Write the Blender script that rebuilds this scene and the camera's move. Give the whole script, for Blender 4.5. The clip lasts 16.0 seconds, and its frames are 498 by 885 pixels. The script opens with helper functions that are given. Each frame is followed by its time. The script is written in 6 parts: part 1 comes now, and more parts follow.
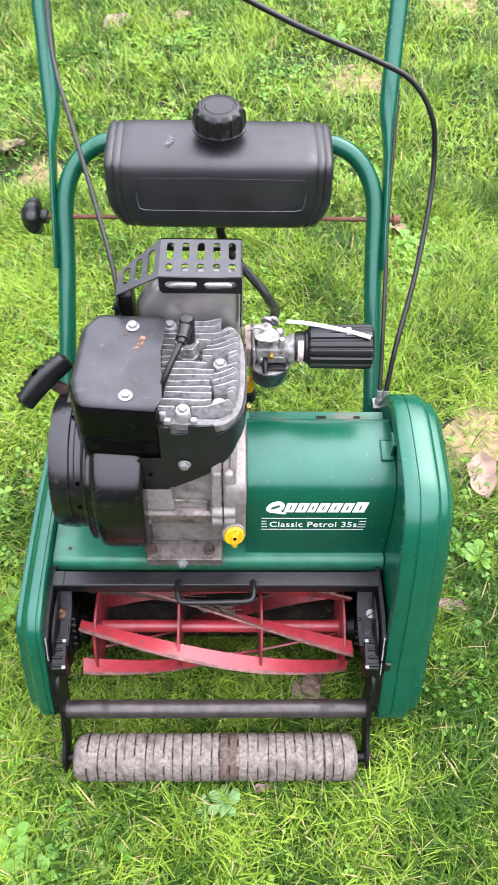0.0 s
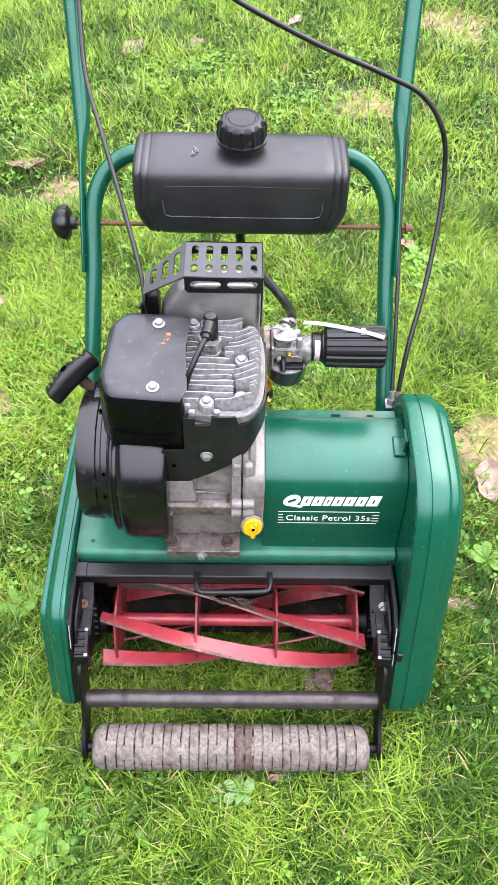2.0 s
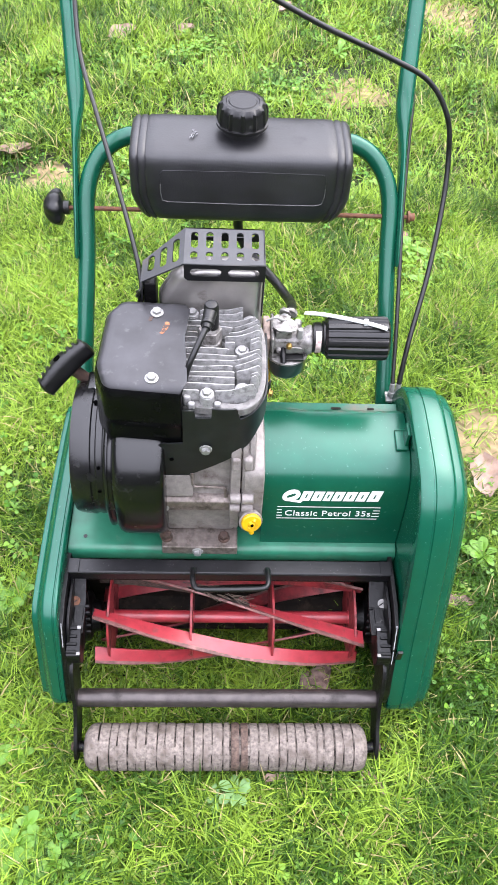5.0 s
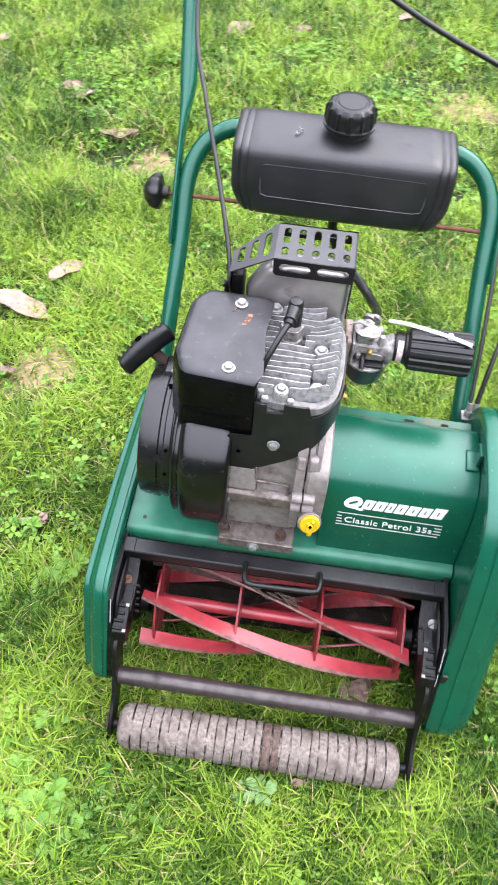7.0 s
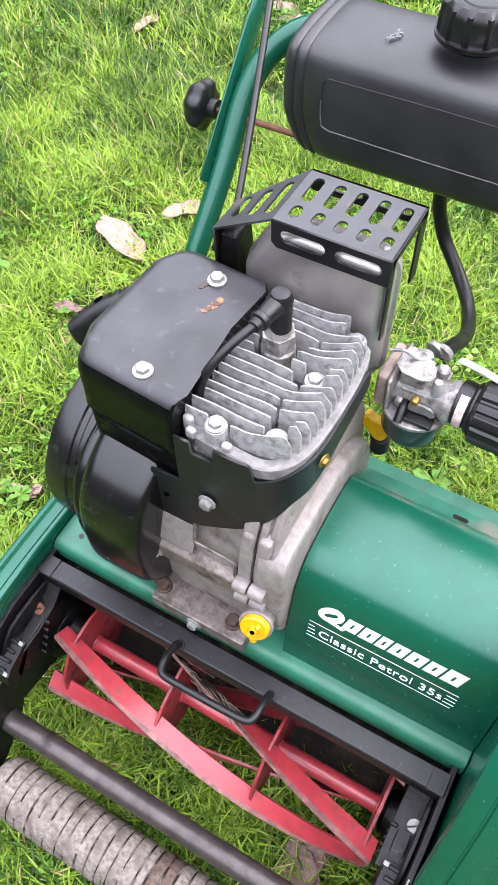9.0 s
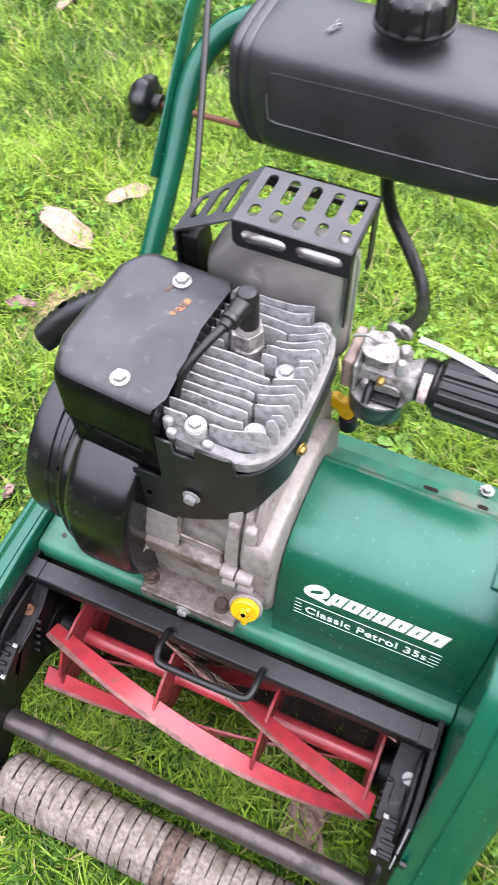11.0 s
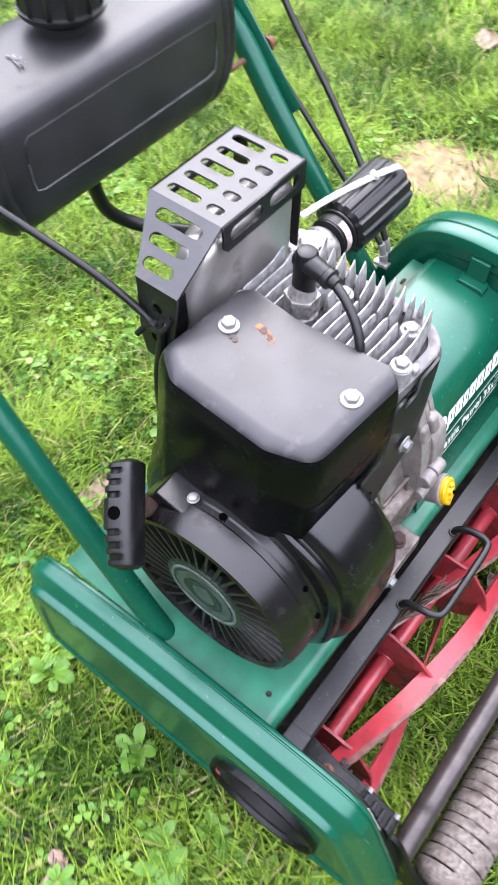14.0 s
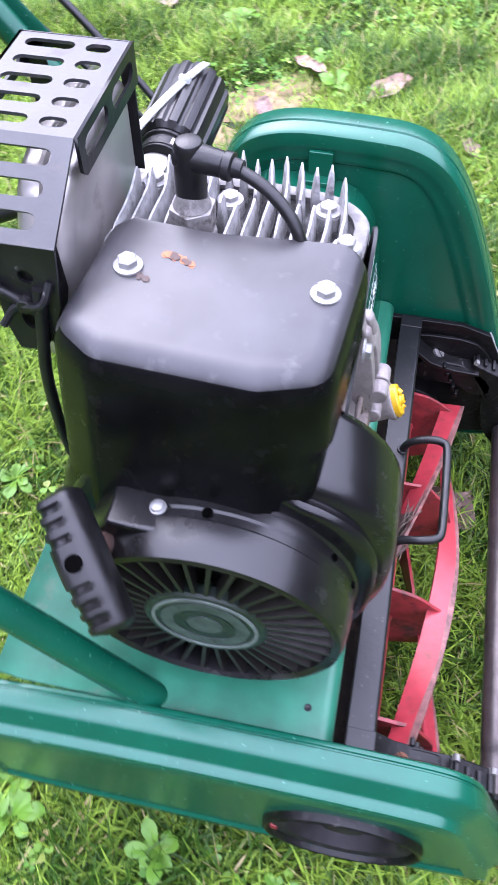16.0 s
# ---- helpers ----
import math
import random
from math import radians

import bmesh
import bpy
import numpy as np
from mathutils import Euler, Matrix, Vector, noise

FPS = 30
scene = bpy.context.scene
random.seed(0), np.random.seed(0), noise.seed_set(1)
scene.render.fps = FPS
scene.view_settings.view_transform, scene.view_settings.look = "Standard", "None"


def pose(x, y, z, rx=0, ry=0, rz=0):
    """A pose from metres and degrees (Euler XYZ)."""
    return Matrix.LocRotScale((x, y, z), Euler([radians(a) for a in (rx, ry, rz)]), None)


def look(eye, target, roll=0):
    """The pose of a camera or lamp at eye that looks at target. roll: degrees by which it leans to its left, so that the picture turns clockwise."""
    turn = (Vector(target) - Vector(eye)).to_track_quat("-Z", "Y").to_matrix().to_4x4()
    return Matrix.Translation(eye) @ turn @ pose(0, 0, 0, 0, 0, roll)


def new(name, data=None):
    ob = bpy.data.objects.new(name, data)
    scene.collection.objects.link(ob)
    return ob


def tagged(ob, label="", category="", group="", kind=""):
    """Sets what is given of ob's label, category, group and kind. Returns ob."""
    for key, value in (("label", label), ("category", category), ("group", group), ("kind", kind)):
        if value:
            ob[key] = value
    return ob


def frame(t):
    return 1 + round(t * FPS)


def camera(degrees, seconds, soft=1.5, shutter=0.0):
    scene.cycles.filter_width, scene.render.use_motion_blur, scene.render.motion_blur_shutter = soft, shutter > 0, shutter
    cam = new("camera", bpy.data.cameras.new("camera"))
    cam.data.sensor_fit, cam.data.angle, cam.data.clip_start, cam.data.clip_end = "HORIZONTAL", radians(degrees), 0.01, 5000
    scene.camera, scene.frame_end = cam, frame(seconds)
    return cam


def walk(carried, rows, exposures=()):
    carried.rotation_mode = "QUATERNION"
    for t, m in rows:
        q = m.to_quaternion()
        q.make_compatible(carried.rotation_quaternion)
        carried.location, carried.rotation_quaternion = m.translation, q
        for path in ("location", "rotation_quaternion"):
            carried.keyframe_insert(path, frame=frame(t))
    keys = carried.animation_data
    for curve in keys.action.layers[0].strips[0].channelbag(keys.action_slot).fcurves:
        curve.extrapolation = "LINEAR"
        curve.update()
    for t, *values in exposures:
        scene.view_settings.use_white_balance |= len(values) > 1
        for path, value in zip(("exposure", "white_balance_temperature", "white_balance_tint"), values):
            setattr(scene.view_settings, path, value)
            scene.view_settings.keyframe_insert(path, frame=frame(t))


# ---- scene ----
cam = camera(35.0, 16.0, soft=1.55, shutter=0.55)
PATH = [
    (0, (0.022, -0.254, 1.131), (0.058, 0.904, -0.499), 1.7),
    (0.5, (0.022, -0.287, 1.14), (0.014, 0.904, -0.466), 0.9),
    (1, (0.008, -0.296, 1.139), (0.009, 0.907, -0.459), 1.0),
    (1.5, (0.006, -0.302, 1.141), (0.021, 0.906, -0.453), 1.3),
    (2, (0.004, -0.307, 1.141), (0.03, 0.903, -0.45), 1.7),
    (2.5, (0.001, -0.308, 1.139), (0.035, 0.905, -0.451), 1.9),
    (3, (-0.004, -0.304, 1.138), (0.037, 0.906, -0.454), 2.1),
    (3.5, (-0.013, -0.298, 1.134), (0.041, 0.907, -0.462), 2.5),
    (6, (-0.024, -0.29, 1.117), (0.049, 0.904, -0.486), 4.8),
    (6.5, (-0.039, -0.309, 1.124), (-0.024, 0.889, -0.477), 4.8),
    (7, (-0.019, -0.296, 1.114), (-0.111, 0.897, -0.489), 4.4),
    (7.5, (0.072, -0.155, 1.072), (-0.204, 0.987, -0.546), 2.8),
    (8, (0.174, -0.055, 1.052), (-0.25, 1.008, -0.588), 1.9),
    (8.5, (0.17, -0.019, 0.968), (-0.392, 0.985, -0.668), -0.9),
    (8.7, (0.149, -0.012, 0.909), (-0.439, 0.973, -0.729), -1.6),
    (10.8, (0.127, -0.004, 0.92), (-0.374, 0.947, -0.766), -2.6),
    (11, (0.125, -0.012, 0.937), (-0.327, 0.949, -0.758), -1.8),
    (11.5, (0.109, -0.037, 0.97), (-0.195, 0.954, -0.741), 0.1),
    (12, (-0.016, -0.112, 0.991), (-0.081, 0.906, -0.73), 2.7),
    (12.5, (-0.14, -0.084, 0.963), (0.066, 0.922, -0.754), 3.7),
    (13, (-0.248, -0.03, 0.953), (0.247, 0.884, -0.755), 4.2),
    (13.5, (-0.341, 0.009, 0.943), (0.376, 0.807, -0.745), 2.3),
    (14, (-0.352, 0.114, 0.889), (0.543, 0.797, -0.764), 1.1),
    (14.5, (-0.356, 0.136, 0.806), (0.645, 0.716, -0.826), 0.6),
    (15, (-0.378, 0.144, 0.795), (0.688, 0.663, -0.815), -0.3),
    (15.5, (-0.38, 0.159, 0.789), (0.74, 0.575, -0.815), -0.4),
    (16, (-0.355, 0.219, 0.768), (0.792, 0.464, -0.852), -0.3),
]
# exposure and white balance drift a little as the engine fills the picture
LIGHTNESS = [(0, 2.53, 6500, 10), (7.5, 2.55, 6500, 10), (11, 2.58, 6600, 11), (12.5, 2.57, 6700, 11), (13.5, 2.58, 6600, 11), (14.2, 2.61, 6150, 14), (15, 2.67, 5950, 18), (16, 2.70, 5750, 22)]
walk(cam, [(t, look(eye, target, roll)) for t, eye, target, roll in PATH], LIGHTNESS)

# ---- daylight: a bright overcast sky ----
world = bpy.data.worlds.new("overcast_sky")
scene.world = world
world.use_nodes = True
wn, wl = world.node_tree.nodes, world.node_tree.links
wn.clear()
sky = wn.new("ShaderNodeTexSky")
sky.sky_type, sky.sun_disc = "NISHITA", False
sky.sun_elevation, sky.sun_rotation = radians(48), radians(52)
sky.air_density, sky.dust_density, sky.ozone_density = 1.0, 6.0, 0.6
veil = wn.new("ShaderNodeHueSaturation")
veil.inputs["Saturation"].default_value = 0.5
bg = wn.new("ShaderNodeBackground")
bg.inputs["Strength"].default_value = 0.15
wout = wn.new("ShaderNodeOutputWorld")
wl.new(sky.outputs[0], veil.inputs["Color"])
cloud = wn.new("ShaderNodeMix")
cloud.data_type = "RGBA"
cloud.inputs["Factor"].default_value = 0.8
cloud.inputs["B"].default_value = (7.5, 7.5, 8.8, 1)
wl.new(veil.outputs[0], cloud.inputs["A"])
# an overcast sky is brightest overhead
height_of = wn.new("ShaderNodeTexCoord")
split = wn.new("ShaderNodeSeparateXYZ")
wl.new(height_of.outputs["Generated"], split.inputs[0])
rise = wn.new("ShaderNodeMapRange")
rise.inputs["To Min"].default_value, rise.inputs["To Max"].default_value = 0.44, 1.32
wl.new(split.outputs["Z"], rise.inputs["Value"])
dome = wn.new("ShaderNodeVectorMath")
dome.operation = "SCALE"
wl.new(cloud.outputs["Result"], dome.inputs[0])
wl.new(rise.outputs[0], dome.inputs["Scale"])
wl.new(dome.outputs[0], bg.inputs["Color"])
wl.new(bg.outputs[0], wout.inputs["Surface"])
sun_data = bpy.data.lights.new("sun", "SUN")
sun_data.energy, sun_data.angle, sun_data.color = 0.32, radians(50), (1.0, 0.97, 0.96)
sun = new("sun", sun_data)
sun.rotation_euler = (0, radians(42), radians(38))
scene.view_settings.exposure = 2.6

# ---- materials ----
def material(name, color, rough=0.5, metal=0.0, vary=0.25, scale=60.0, bump=0.0, bump_scale=300.0, coat=0.0, spec=0.5,
             dirt=None, dirt_amount=0.0, dirt_scale=25.0, rough_vary=0.12, tint=None):
    """A surface with fine variation, stains of a second colour and a fine relief."""
    m = bpy.data.materials.new(name)
    m.use_nodes = True
    n, l = m.node_tree.nodes, m.node_tree.links
    b = n["Principled BSDF"]
    b.inputs["Roughness"].default_value = rough
    b.inputs["Metallic"].default_value = metal
    b.inputs["Specular IOR Level"].default_value = spec
    b.inputs["Coat Weight"].default_value = coat
    if tint:
        b.inputs["Specular Tint"].default_value = (*tint, 1)
    b.inputs["Coat Roughness"].default_value = 0.28
    co = n.new("ShaderNodeTexCoord")
    fine = n.new("ShaderNodeTexNoise")
    fine.inputs["Scale"].default_value, fine.inputs["Detail"].default_value = scale, 6
    l.new(co.outputs["Object"], fine.inputs["Vector"])
    ramp = n.new("ShaderNodeMapRange")
    ramp.inputs["From Min"].default_value, ramp.inputs["From Max"].default_value = 0.3, 0.7
    ramp.inputs["To Min"].default_value, ramp.inputs["To Max"].default_value = 1 - vary, 1 + vary
    l.new(fine.outputs["Fac"], ramp.inputs["Value"])
    mul = n.new("ShaderNodeVectorMath")
    mul.operation = "SCALE"
    mul.inputs[0].default_value = color
    l.new(ramp.outputs[0], mul.inputs["Scale"])
    out = mul.outputs[0]
    if dirt:
        spots = n.new("ShaderNodeTexNoise")
        spots.inputs["Scale"].default_value, spots.inputs["Detail"].default_value, spots.inputs["Roughness"].default_value = dirt_scale, 8, 0.65
        l.new(co.outputs["Object"], spots.inputs["Vector"])
        cut = n.new("ShaderNodeMapRange")
        cut.inputs["From Min"].default_value, cut.inputs["From Max"].default_value = 0.62 - 0.3 * dirt_amount, 0.78 - 0.25 * dirt_amount
        l.new(spots.outputs["Fac"], cut.inputs["Value"])
        mix = n.new("ShaderNodeMix")
        mix.data_type = "RGBA"
        mix.inputs["B"].default_value = (*dirt, 1)
        l.new(cut.outputs[0], mix.inputs["Factor"])
        l.new(out, mix.inputs["A"])
        out = mix.outputs["Result"]
        rr = n.new("ShaderNodeMapRange")
        rr.inputs["To Min"].default_value, rr.inputs["To Max"].default_value = rough, min(1, rough + 0.3)
        l.new(cut.outputs[0], rr.inputs["Value"])
        l.new(rr.outputs[0], b.inputs["Roughness"])
    elif rough_vary:
        rr = n.new("ShaderNodeMapRange")
        rr.inputs["From Min"].default_value, rr.inputs["From Max"].default_value = 0.3, 0.7
        rr.inputs["To Min"].default_value, rr.inputs["To Max"].default_value = max(0.03, rough - rough_vary), min(1, rough + rough_vary)
        l.new(fine.outputs["Fac"], rr.inputs["Value"])
        l.new(rr.outputs[0], b.inputs["Roughness"])
    l.new(out, b.inputs["Base Color"])
    if bump:
        grain = n.new("ShaderNodeTexNoise")
        grain.inputs["Scale"].default_value, grain.inputs["Detail"].default_value = bump_scale, 4
        l.new(co.outputs["Object"], grain.inputs["Vector"])
        bp = n.new("ShaderNodeBump")
        bp.inputs["Strength"].default_value, bp.inputs["Distance"].default_value = bump, 0.002
        l.new(grain.outputs["Fac"], bp.inputs["Height"])
        l.new(bp.outputs[0], b.inputs["Normal"])
    return m


def plant_material(name, dark, light, dry, dry_share=0.12, rough=0.45, glow=0.35):
    """Leaf or grass colour that varies from blade to blade and in patches, with light shining through."""
    m = bpy.data.materials.new(name)
    m.use_nodes = True
    n, l = m.node_tree.nodes, m.node_tree.links
    b = n["Principled BSDF"]
    b.inputs["Roughness"].default_value = rough
    b.inputs["Specular IOR Level"].default_value = 0.24
    geo = n.new("ShaderNodeNewGeometry")
    co = n.new("ShaderNodeTexCoord")
    patch = n.new("ShaderNodeTexNoise")
    patch.inputs["Scale"].default_value, patch.inputs["Detail"].default_value = 7.0, 5
    l.new(co.outputs["Object"], patch.inputs["Vector"])
    add = n.new("ShaderNodeMath")
    add.operation = "MULTIPLY_ADD"
    add.inputs[1].default_value = 1.0
    l.new(geo.outputs["Random Per Island"], add.inputs[0])
    sub = n.new("ShaderNodeMath")
    sub.operation = "MULTIPLY_ADD"
    sub.inputs[1].default_value, sub.inputs[2].default_value = 2.4, -1.22
    l.new(patch.outputs["Fac"], sub.inputs[0])
    lawn_tone = n.new("ShaderNodeAttribute")
    lawn_tone.attribute_name = "lawn_tone"
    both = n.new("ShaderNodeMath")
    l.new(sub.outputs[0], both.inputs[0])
    l.new(lawn_tone.outputs["Fac"], both.inputs[1])
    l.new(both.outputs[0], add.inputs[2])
    ramp = n.new("ShaderNodeValToRGB")
    e = ramp.color_ramp.elements
    e[0].position, e[0].color = 0.1, (*dark, 1)
    e[1].position, e[1].color = 0.9, (*light, 1)
    l.new(add.outputs[0], ramp.inputs[0])
    pick = n.new("ShaderNodeMath")
    pick.operation = "LESS_THAN"
    pick.inputs[1].default_value = dry_share
    frac = n.new("ShaderNodeMath")
    frac.operation = "FRACT"
    big = n.new("ShaderNodeMath")
    big.operation = "MULTIPLY"
    big.inputs[1].default_value = 37.7
    l.new(geo.outputs["Random Per Island"], big.inputs[0])
    l.new(big.outputs[0], frac.inputs[0])
    l.new(frac.outputs[0], pick.inputs[0])
    mix = n.new("ShaderNodeMix")
    mix.data_type = "RGBA"
    mix.inputs["B"].default_value = (*dry, 1)
    l.new(pick.outputs[0], mix.inputs["Factor"])
    l.new(ramp.outputs[0], mix.inputs["A"])
    l.new(mix.outputs["Result"], b.inputs["Base Color"])
    tr = n.new("ShaderNodeBsdfTranslucent")
    l.new(mix.outputs["Result"], tr.inputs["Color"])
    sh = n.new("ShaderNodeMixShader")
    sh.inputs[0].default_value = glow
    l.new(b.outputs[0], sh.inputs[1])
    l.new(tr.outputs[0], sh.inputs[2])
    l.new(sh.outputs[0], n["Material Output"].inputs["Surface"])
    return m


GREEN = material("green_enamel", (0.0028, 0.056, 0.0305), 0.25, vary=0.1, scale=30, bump=0.02, bump_scale=60, spec=0.5, dirt=(0.09, 0.17, 0.14), dirt_amount=-0.1, dirt_scale=240, tint=(0.72, 1.0, 0.94))
# soot plus the shade between fins, both put into this dark colour
HEAD_PLATE = material("soot_and_gap_shade_aluminium", (0.035, 0.034, 0.033), 0.75, vary=0.6, scale=170, bump=0.3, bump_scale=300, spec=0.2, dirt=(0.15, 0.15, 0.146), dirt_amount=0.14, dirt_scale=85)
MUDDY_BLADE = material("mud_caked_blade", (0.05, 0.033, 0.026), 0.75, vary=0.6, scale=160, bump=0.8, bump_scale=260, dirt=(0.13, 0.1, 0.08), dirt_amount=0.12, dirt_scale=110)
GREEN_DUSTY = material("dusty_green_enamel", (0.013, 0.1, 0.057), 0.38, vary=0.2, scale=45, bump=0.03, bump_scale=100, spec=0.4, dirt=(0.09, 0.105, 0.075), dirt_amount=0.06, dirt_scale=30)
RIM = material("pale_corroded_rim", (0.15, 0.145, 0.14), 0.7, vary=0.25, scale=150, bump=0.3, bump_scale=300, spec=0.3, dirt=(0.08, 0.077, 0.074), dirt_amount=0.3, dirt_scale=60)
PLASTIC = material("black_moulded_plastic", (0.0045, 0.0044, 0.0048), 0.27, vary=0.4, scale=50, bump=0.04, bump_scale=500, spec=0.42, dirt=(0.018, 0.0175, 0.017), dirt_amount=0.12, dirt_scale=45)
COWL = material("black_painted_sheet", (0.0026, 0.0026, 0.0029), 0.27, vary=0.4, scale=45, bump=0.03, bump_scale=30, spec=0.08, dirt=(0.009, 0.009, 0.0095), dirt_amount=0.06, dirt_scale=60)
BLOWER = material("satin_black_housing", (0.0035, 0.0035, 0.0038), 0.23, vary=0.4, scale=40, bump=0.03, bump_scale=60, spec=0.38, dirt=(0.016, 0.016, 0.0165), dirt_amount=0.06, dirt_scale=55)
# paler copy of the cowling paint: dust and sky sheen put into colour
COWL_LIT_TOP = material("dusty_sheen_black_sheet", (0.02, 0.0196, 0.022), 0.35, vary=0.5, scale=26, bump=0.04, bump_scale=30, spec=0.4, dirt=(0.06, 0.058, 0.06), dirt_amount=0.12, dirt_scale=70)
SHROUD = material("grey_black_shroud_sheet", (0.0085, 0.0097, 0.0102), 0.42, vary=0.3, scale=60, bump=0.05, bump_scale=90, spec=0.3, dirt=(0.03, 0.029, 0.027), dirt_amount=0.03, dirt_scale=80)
TANK = material("black_tank_plastic", (0.0125, 0.0124, 0.0138), 0.42, spec=0.45, vary=0.4, scale=22, bump=0.08, bump_scale=420, dirt=(0.021, 0.0205, 0.0225), dirt_amount=0.2, dirt_scale=38)
RUBBER = material("black_rubber", (0.0045, 0.0045, 0.0048), 0.42, spec=0.36, vary=0.3, scale=80, bump=0.1, bump_scale=400)
STEEL_BLACK = material("black_painted_steel", (0.0052, 0.0052, 0.006), 0.36, vary=0.35, scale=70, bump=0.1, bump_scale=200, spec=0.32, dirt=(0.14, 0.133, 0.133), dirt_amount=-0.04, dirt_scale=230)
GRIMY = material("grimy_black_iron", (0.003, 0.0029, 0.0031), 0.42, spec=0.24, vary=0.6, scale=120, bump=0.35, bump_scale=200, dirt=(0.11, 0.103, 0.1), dirt_amount=0.0, dirt_scale=170)
GUARD = material("dark_grey_guard_enamel", (0.0196, 0.02016, 0.02184), 0.42, vary=0.2, scale=60, bump=0.06, bump_scale=300, dirt=(0.056, 0.0448, 0.0392), dirt_amount=0.12, dirt_scale=40)
ALU = material("oxidised_cast_aluminium", (0.185, 0.166, 0.156), 0.55, metal=0.2, vary=0.22, scale=160, bump=0.28, bump_scale=380, dirt=(0.075, 0.058, 0.048), dirt_amount=0.3, dirt_scale=40)
FIN = material("stained_fin_aluminium", (0.25, 0.247, 0.243), 0.6, metal=0.2, vary=0.3, scale=170, bump=0.3, bump_scale=300, dirt=(0.075, 0.074, 0.073), dirt_amount=0.24, dirt_scale=130)
ZINC = material("zinc_plated_steel", (0.23, 0.23, 0.222), 0.42, metal=0.4, vary=0.2, scale=200, bump=0.1, bump_scale=500)
CARB = material("bright_die_cast", (0.215, 0.205, 0.195), 0.42, metal=0.4, vary=0.35, scale=160, bump=0.25, bump_scale=350, dirt=(0.05, 0.042, 0.034), dirt_amount=0.36, dirt_scale=110)
MUFFLER = material("dull_stainless_sheet", (0.4, 0.38, 0.36), 0.36, metal=0.75, vary=0.2, scale=25, bump=0.04, bump_scale=60, dirt=(0.16, 0.136, 0.112), dirt_amount=0.15, dirt_scale=18)
RUST_DARK = material("dark_rusted_bolt", (0.045, 0.025, 0.018), 0.7, vary=0.5, scale=160, bump=0.3, bump_scale=300)
RUST = material("rusty_steel", (0.0952, 0.0364, 0.01568), 0.75, vary=0.45, scale=160, bump=0.3, bump_scale=300)
RUST_ORANGE = material("fresh_orange_rust", (0.23, 0.085, 0.036), 0.8, vary=0.45, scale=260, bump=0.3, bump_scale=300)
SLAT = material("dusty_brown_black_plastic", (0.0095, 0.0082, 0.0072), 0.42, vary=0.4, scale=90, bump=0.05, bump_scale=400, spec=0.32)
RED = material("worn_red_enamel", (0.27, 0.026, 0.034), 0.34, vary=0.22, scale=80, bump=0.06, bump_scale=200, coat=0.12, dirt=(0.12, 0.035, 0.03), dirt_amount=0.14, dirt_scale=70)
WORN_EDGE = material("worn_red_edge", (0.13, 0.07, 0.06), 0.55, vary=0.45, scale=140, bump=0.2, bump_scale=260, dirt=(0.2, 0.03, 0.035), dirt_amount=0.45, dirt_scale=70)
LABEL = material("faded_paper_label", (0.45, 0.36, 0.34), 0.7, vary=0.4, scale=160, dirt=(0.32, 0.06, 0.06), dirt_amount=0.2, dirt_scale=190)
HUB = material("dusty_grey_hub", (0.01, 0.009, 0.0105), 0.6, vary=0.6, scale=60, bump=0.2, bump_scale=160, spec=0.2, dirt=(0.05, 0.045, 0.045), dirt_amount=0.1, dirt_scale=28)
# holes are flat discs; the shade of their depth is in this black
HOLE_SHADE = material("hole_shade_black", (0.0012, 0.0012, 0.0012), 1.0, vary=0.2, spec=0.0)
RED_DULL = material("dirty_dark_red_enamel", (0.19, 0.017, 0.021), 0.5, vary=0.3, scale=80, bump=0.15, bump_scale=220, dirt=(0.0336, 0.0168, 0.014), dirt_amount=0.35, dirt_scale=45)
EDGE = material("bare_ground_steel_edge", (0.15, 0.065, 0.058), 0.55, metal=0.1, vary=0.5, scale=120, dirt=(0.09, 0.05, 0.042), dirt_amount=0.35, dirt_scale=80)
ROLLER = material("muddy_grey_roller", (0.14, 0.119, 0.104), 0.8, vary=0.45, scale=220, bump=0.6, bump_scale=330, spec=0.2, dirt=(0.055, 0.042, 0.034), dirt_amount=0.3, dirt_scale=55)
ROLLER_BROWN = material("brown_mud_stain", (0.075, 0.052, 0.042), 0.8, vary=0.45, scale=220, bump=0.45, bump_scale=330, spec=0.2, dirt=(0.13, 0.11, 0.096), dirt_amount=0.25, dirt_scale=50)
GROOVE = material("packed_dirt", (0.012, 0.0095, 0.008), 0.9, vary=0.5, scale=150, bump=0.4, bump_scale=300, spec=0.2, dirt=(0.12, 0.1, 0.088), dirt_amount=0.62, dirt_scale=75)
YELLOW = material("yellow_plastic", (0.476, 0.28, 0.00224), 0.4, vary=0.1, scale=70, dirt=(0.196, 0.112, 0.0112), dirt_amount=0.1, dirt_scale=60)
WHITE = material("white_print", (0.615, 0.63, 0.615), 0.5, vary=0.06, scale=90)
BRASS = material("dull_brass", (0.26, 0.17, 0.05), 0.4, metal=0.8, vary=0.2, scale=200)
GREEN_GRIMY = material("soil_dusted_green_enamel", (0.006, 0.08, 0.046), 0.45, vary=0.3, scale=40, bump=0.05, bump_scale=120, dirt=(0.1, 0.088, 0.068), dirt_amount=0.42, dirt_scale=26)
TIE = material("white_nylon", (0.43, 0.45, 0.43), 0.42, vary=0.08, scale=60)
BOWL = material("dark_tinted_bowl", (0.01008, 0.0168, 0.01568), 0.15, vary=0.2, scale=60, coat=0.5)
BADGE = material("grey_green_badge", (0.04, 0.055, 0.048), 0.42, metal=0.2, vary=0.45, scale=120, dirt=(0.014, 0.02, 0.017), dirt_amount=0.2, dirt_scale=90)
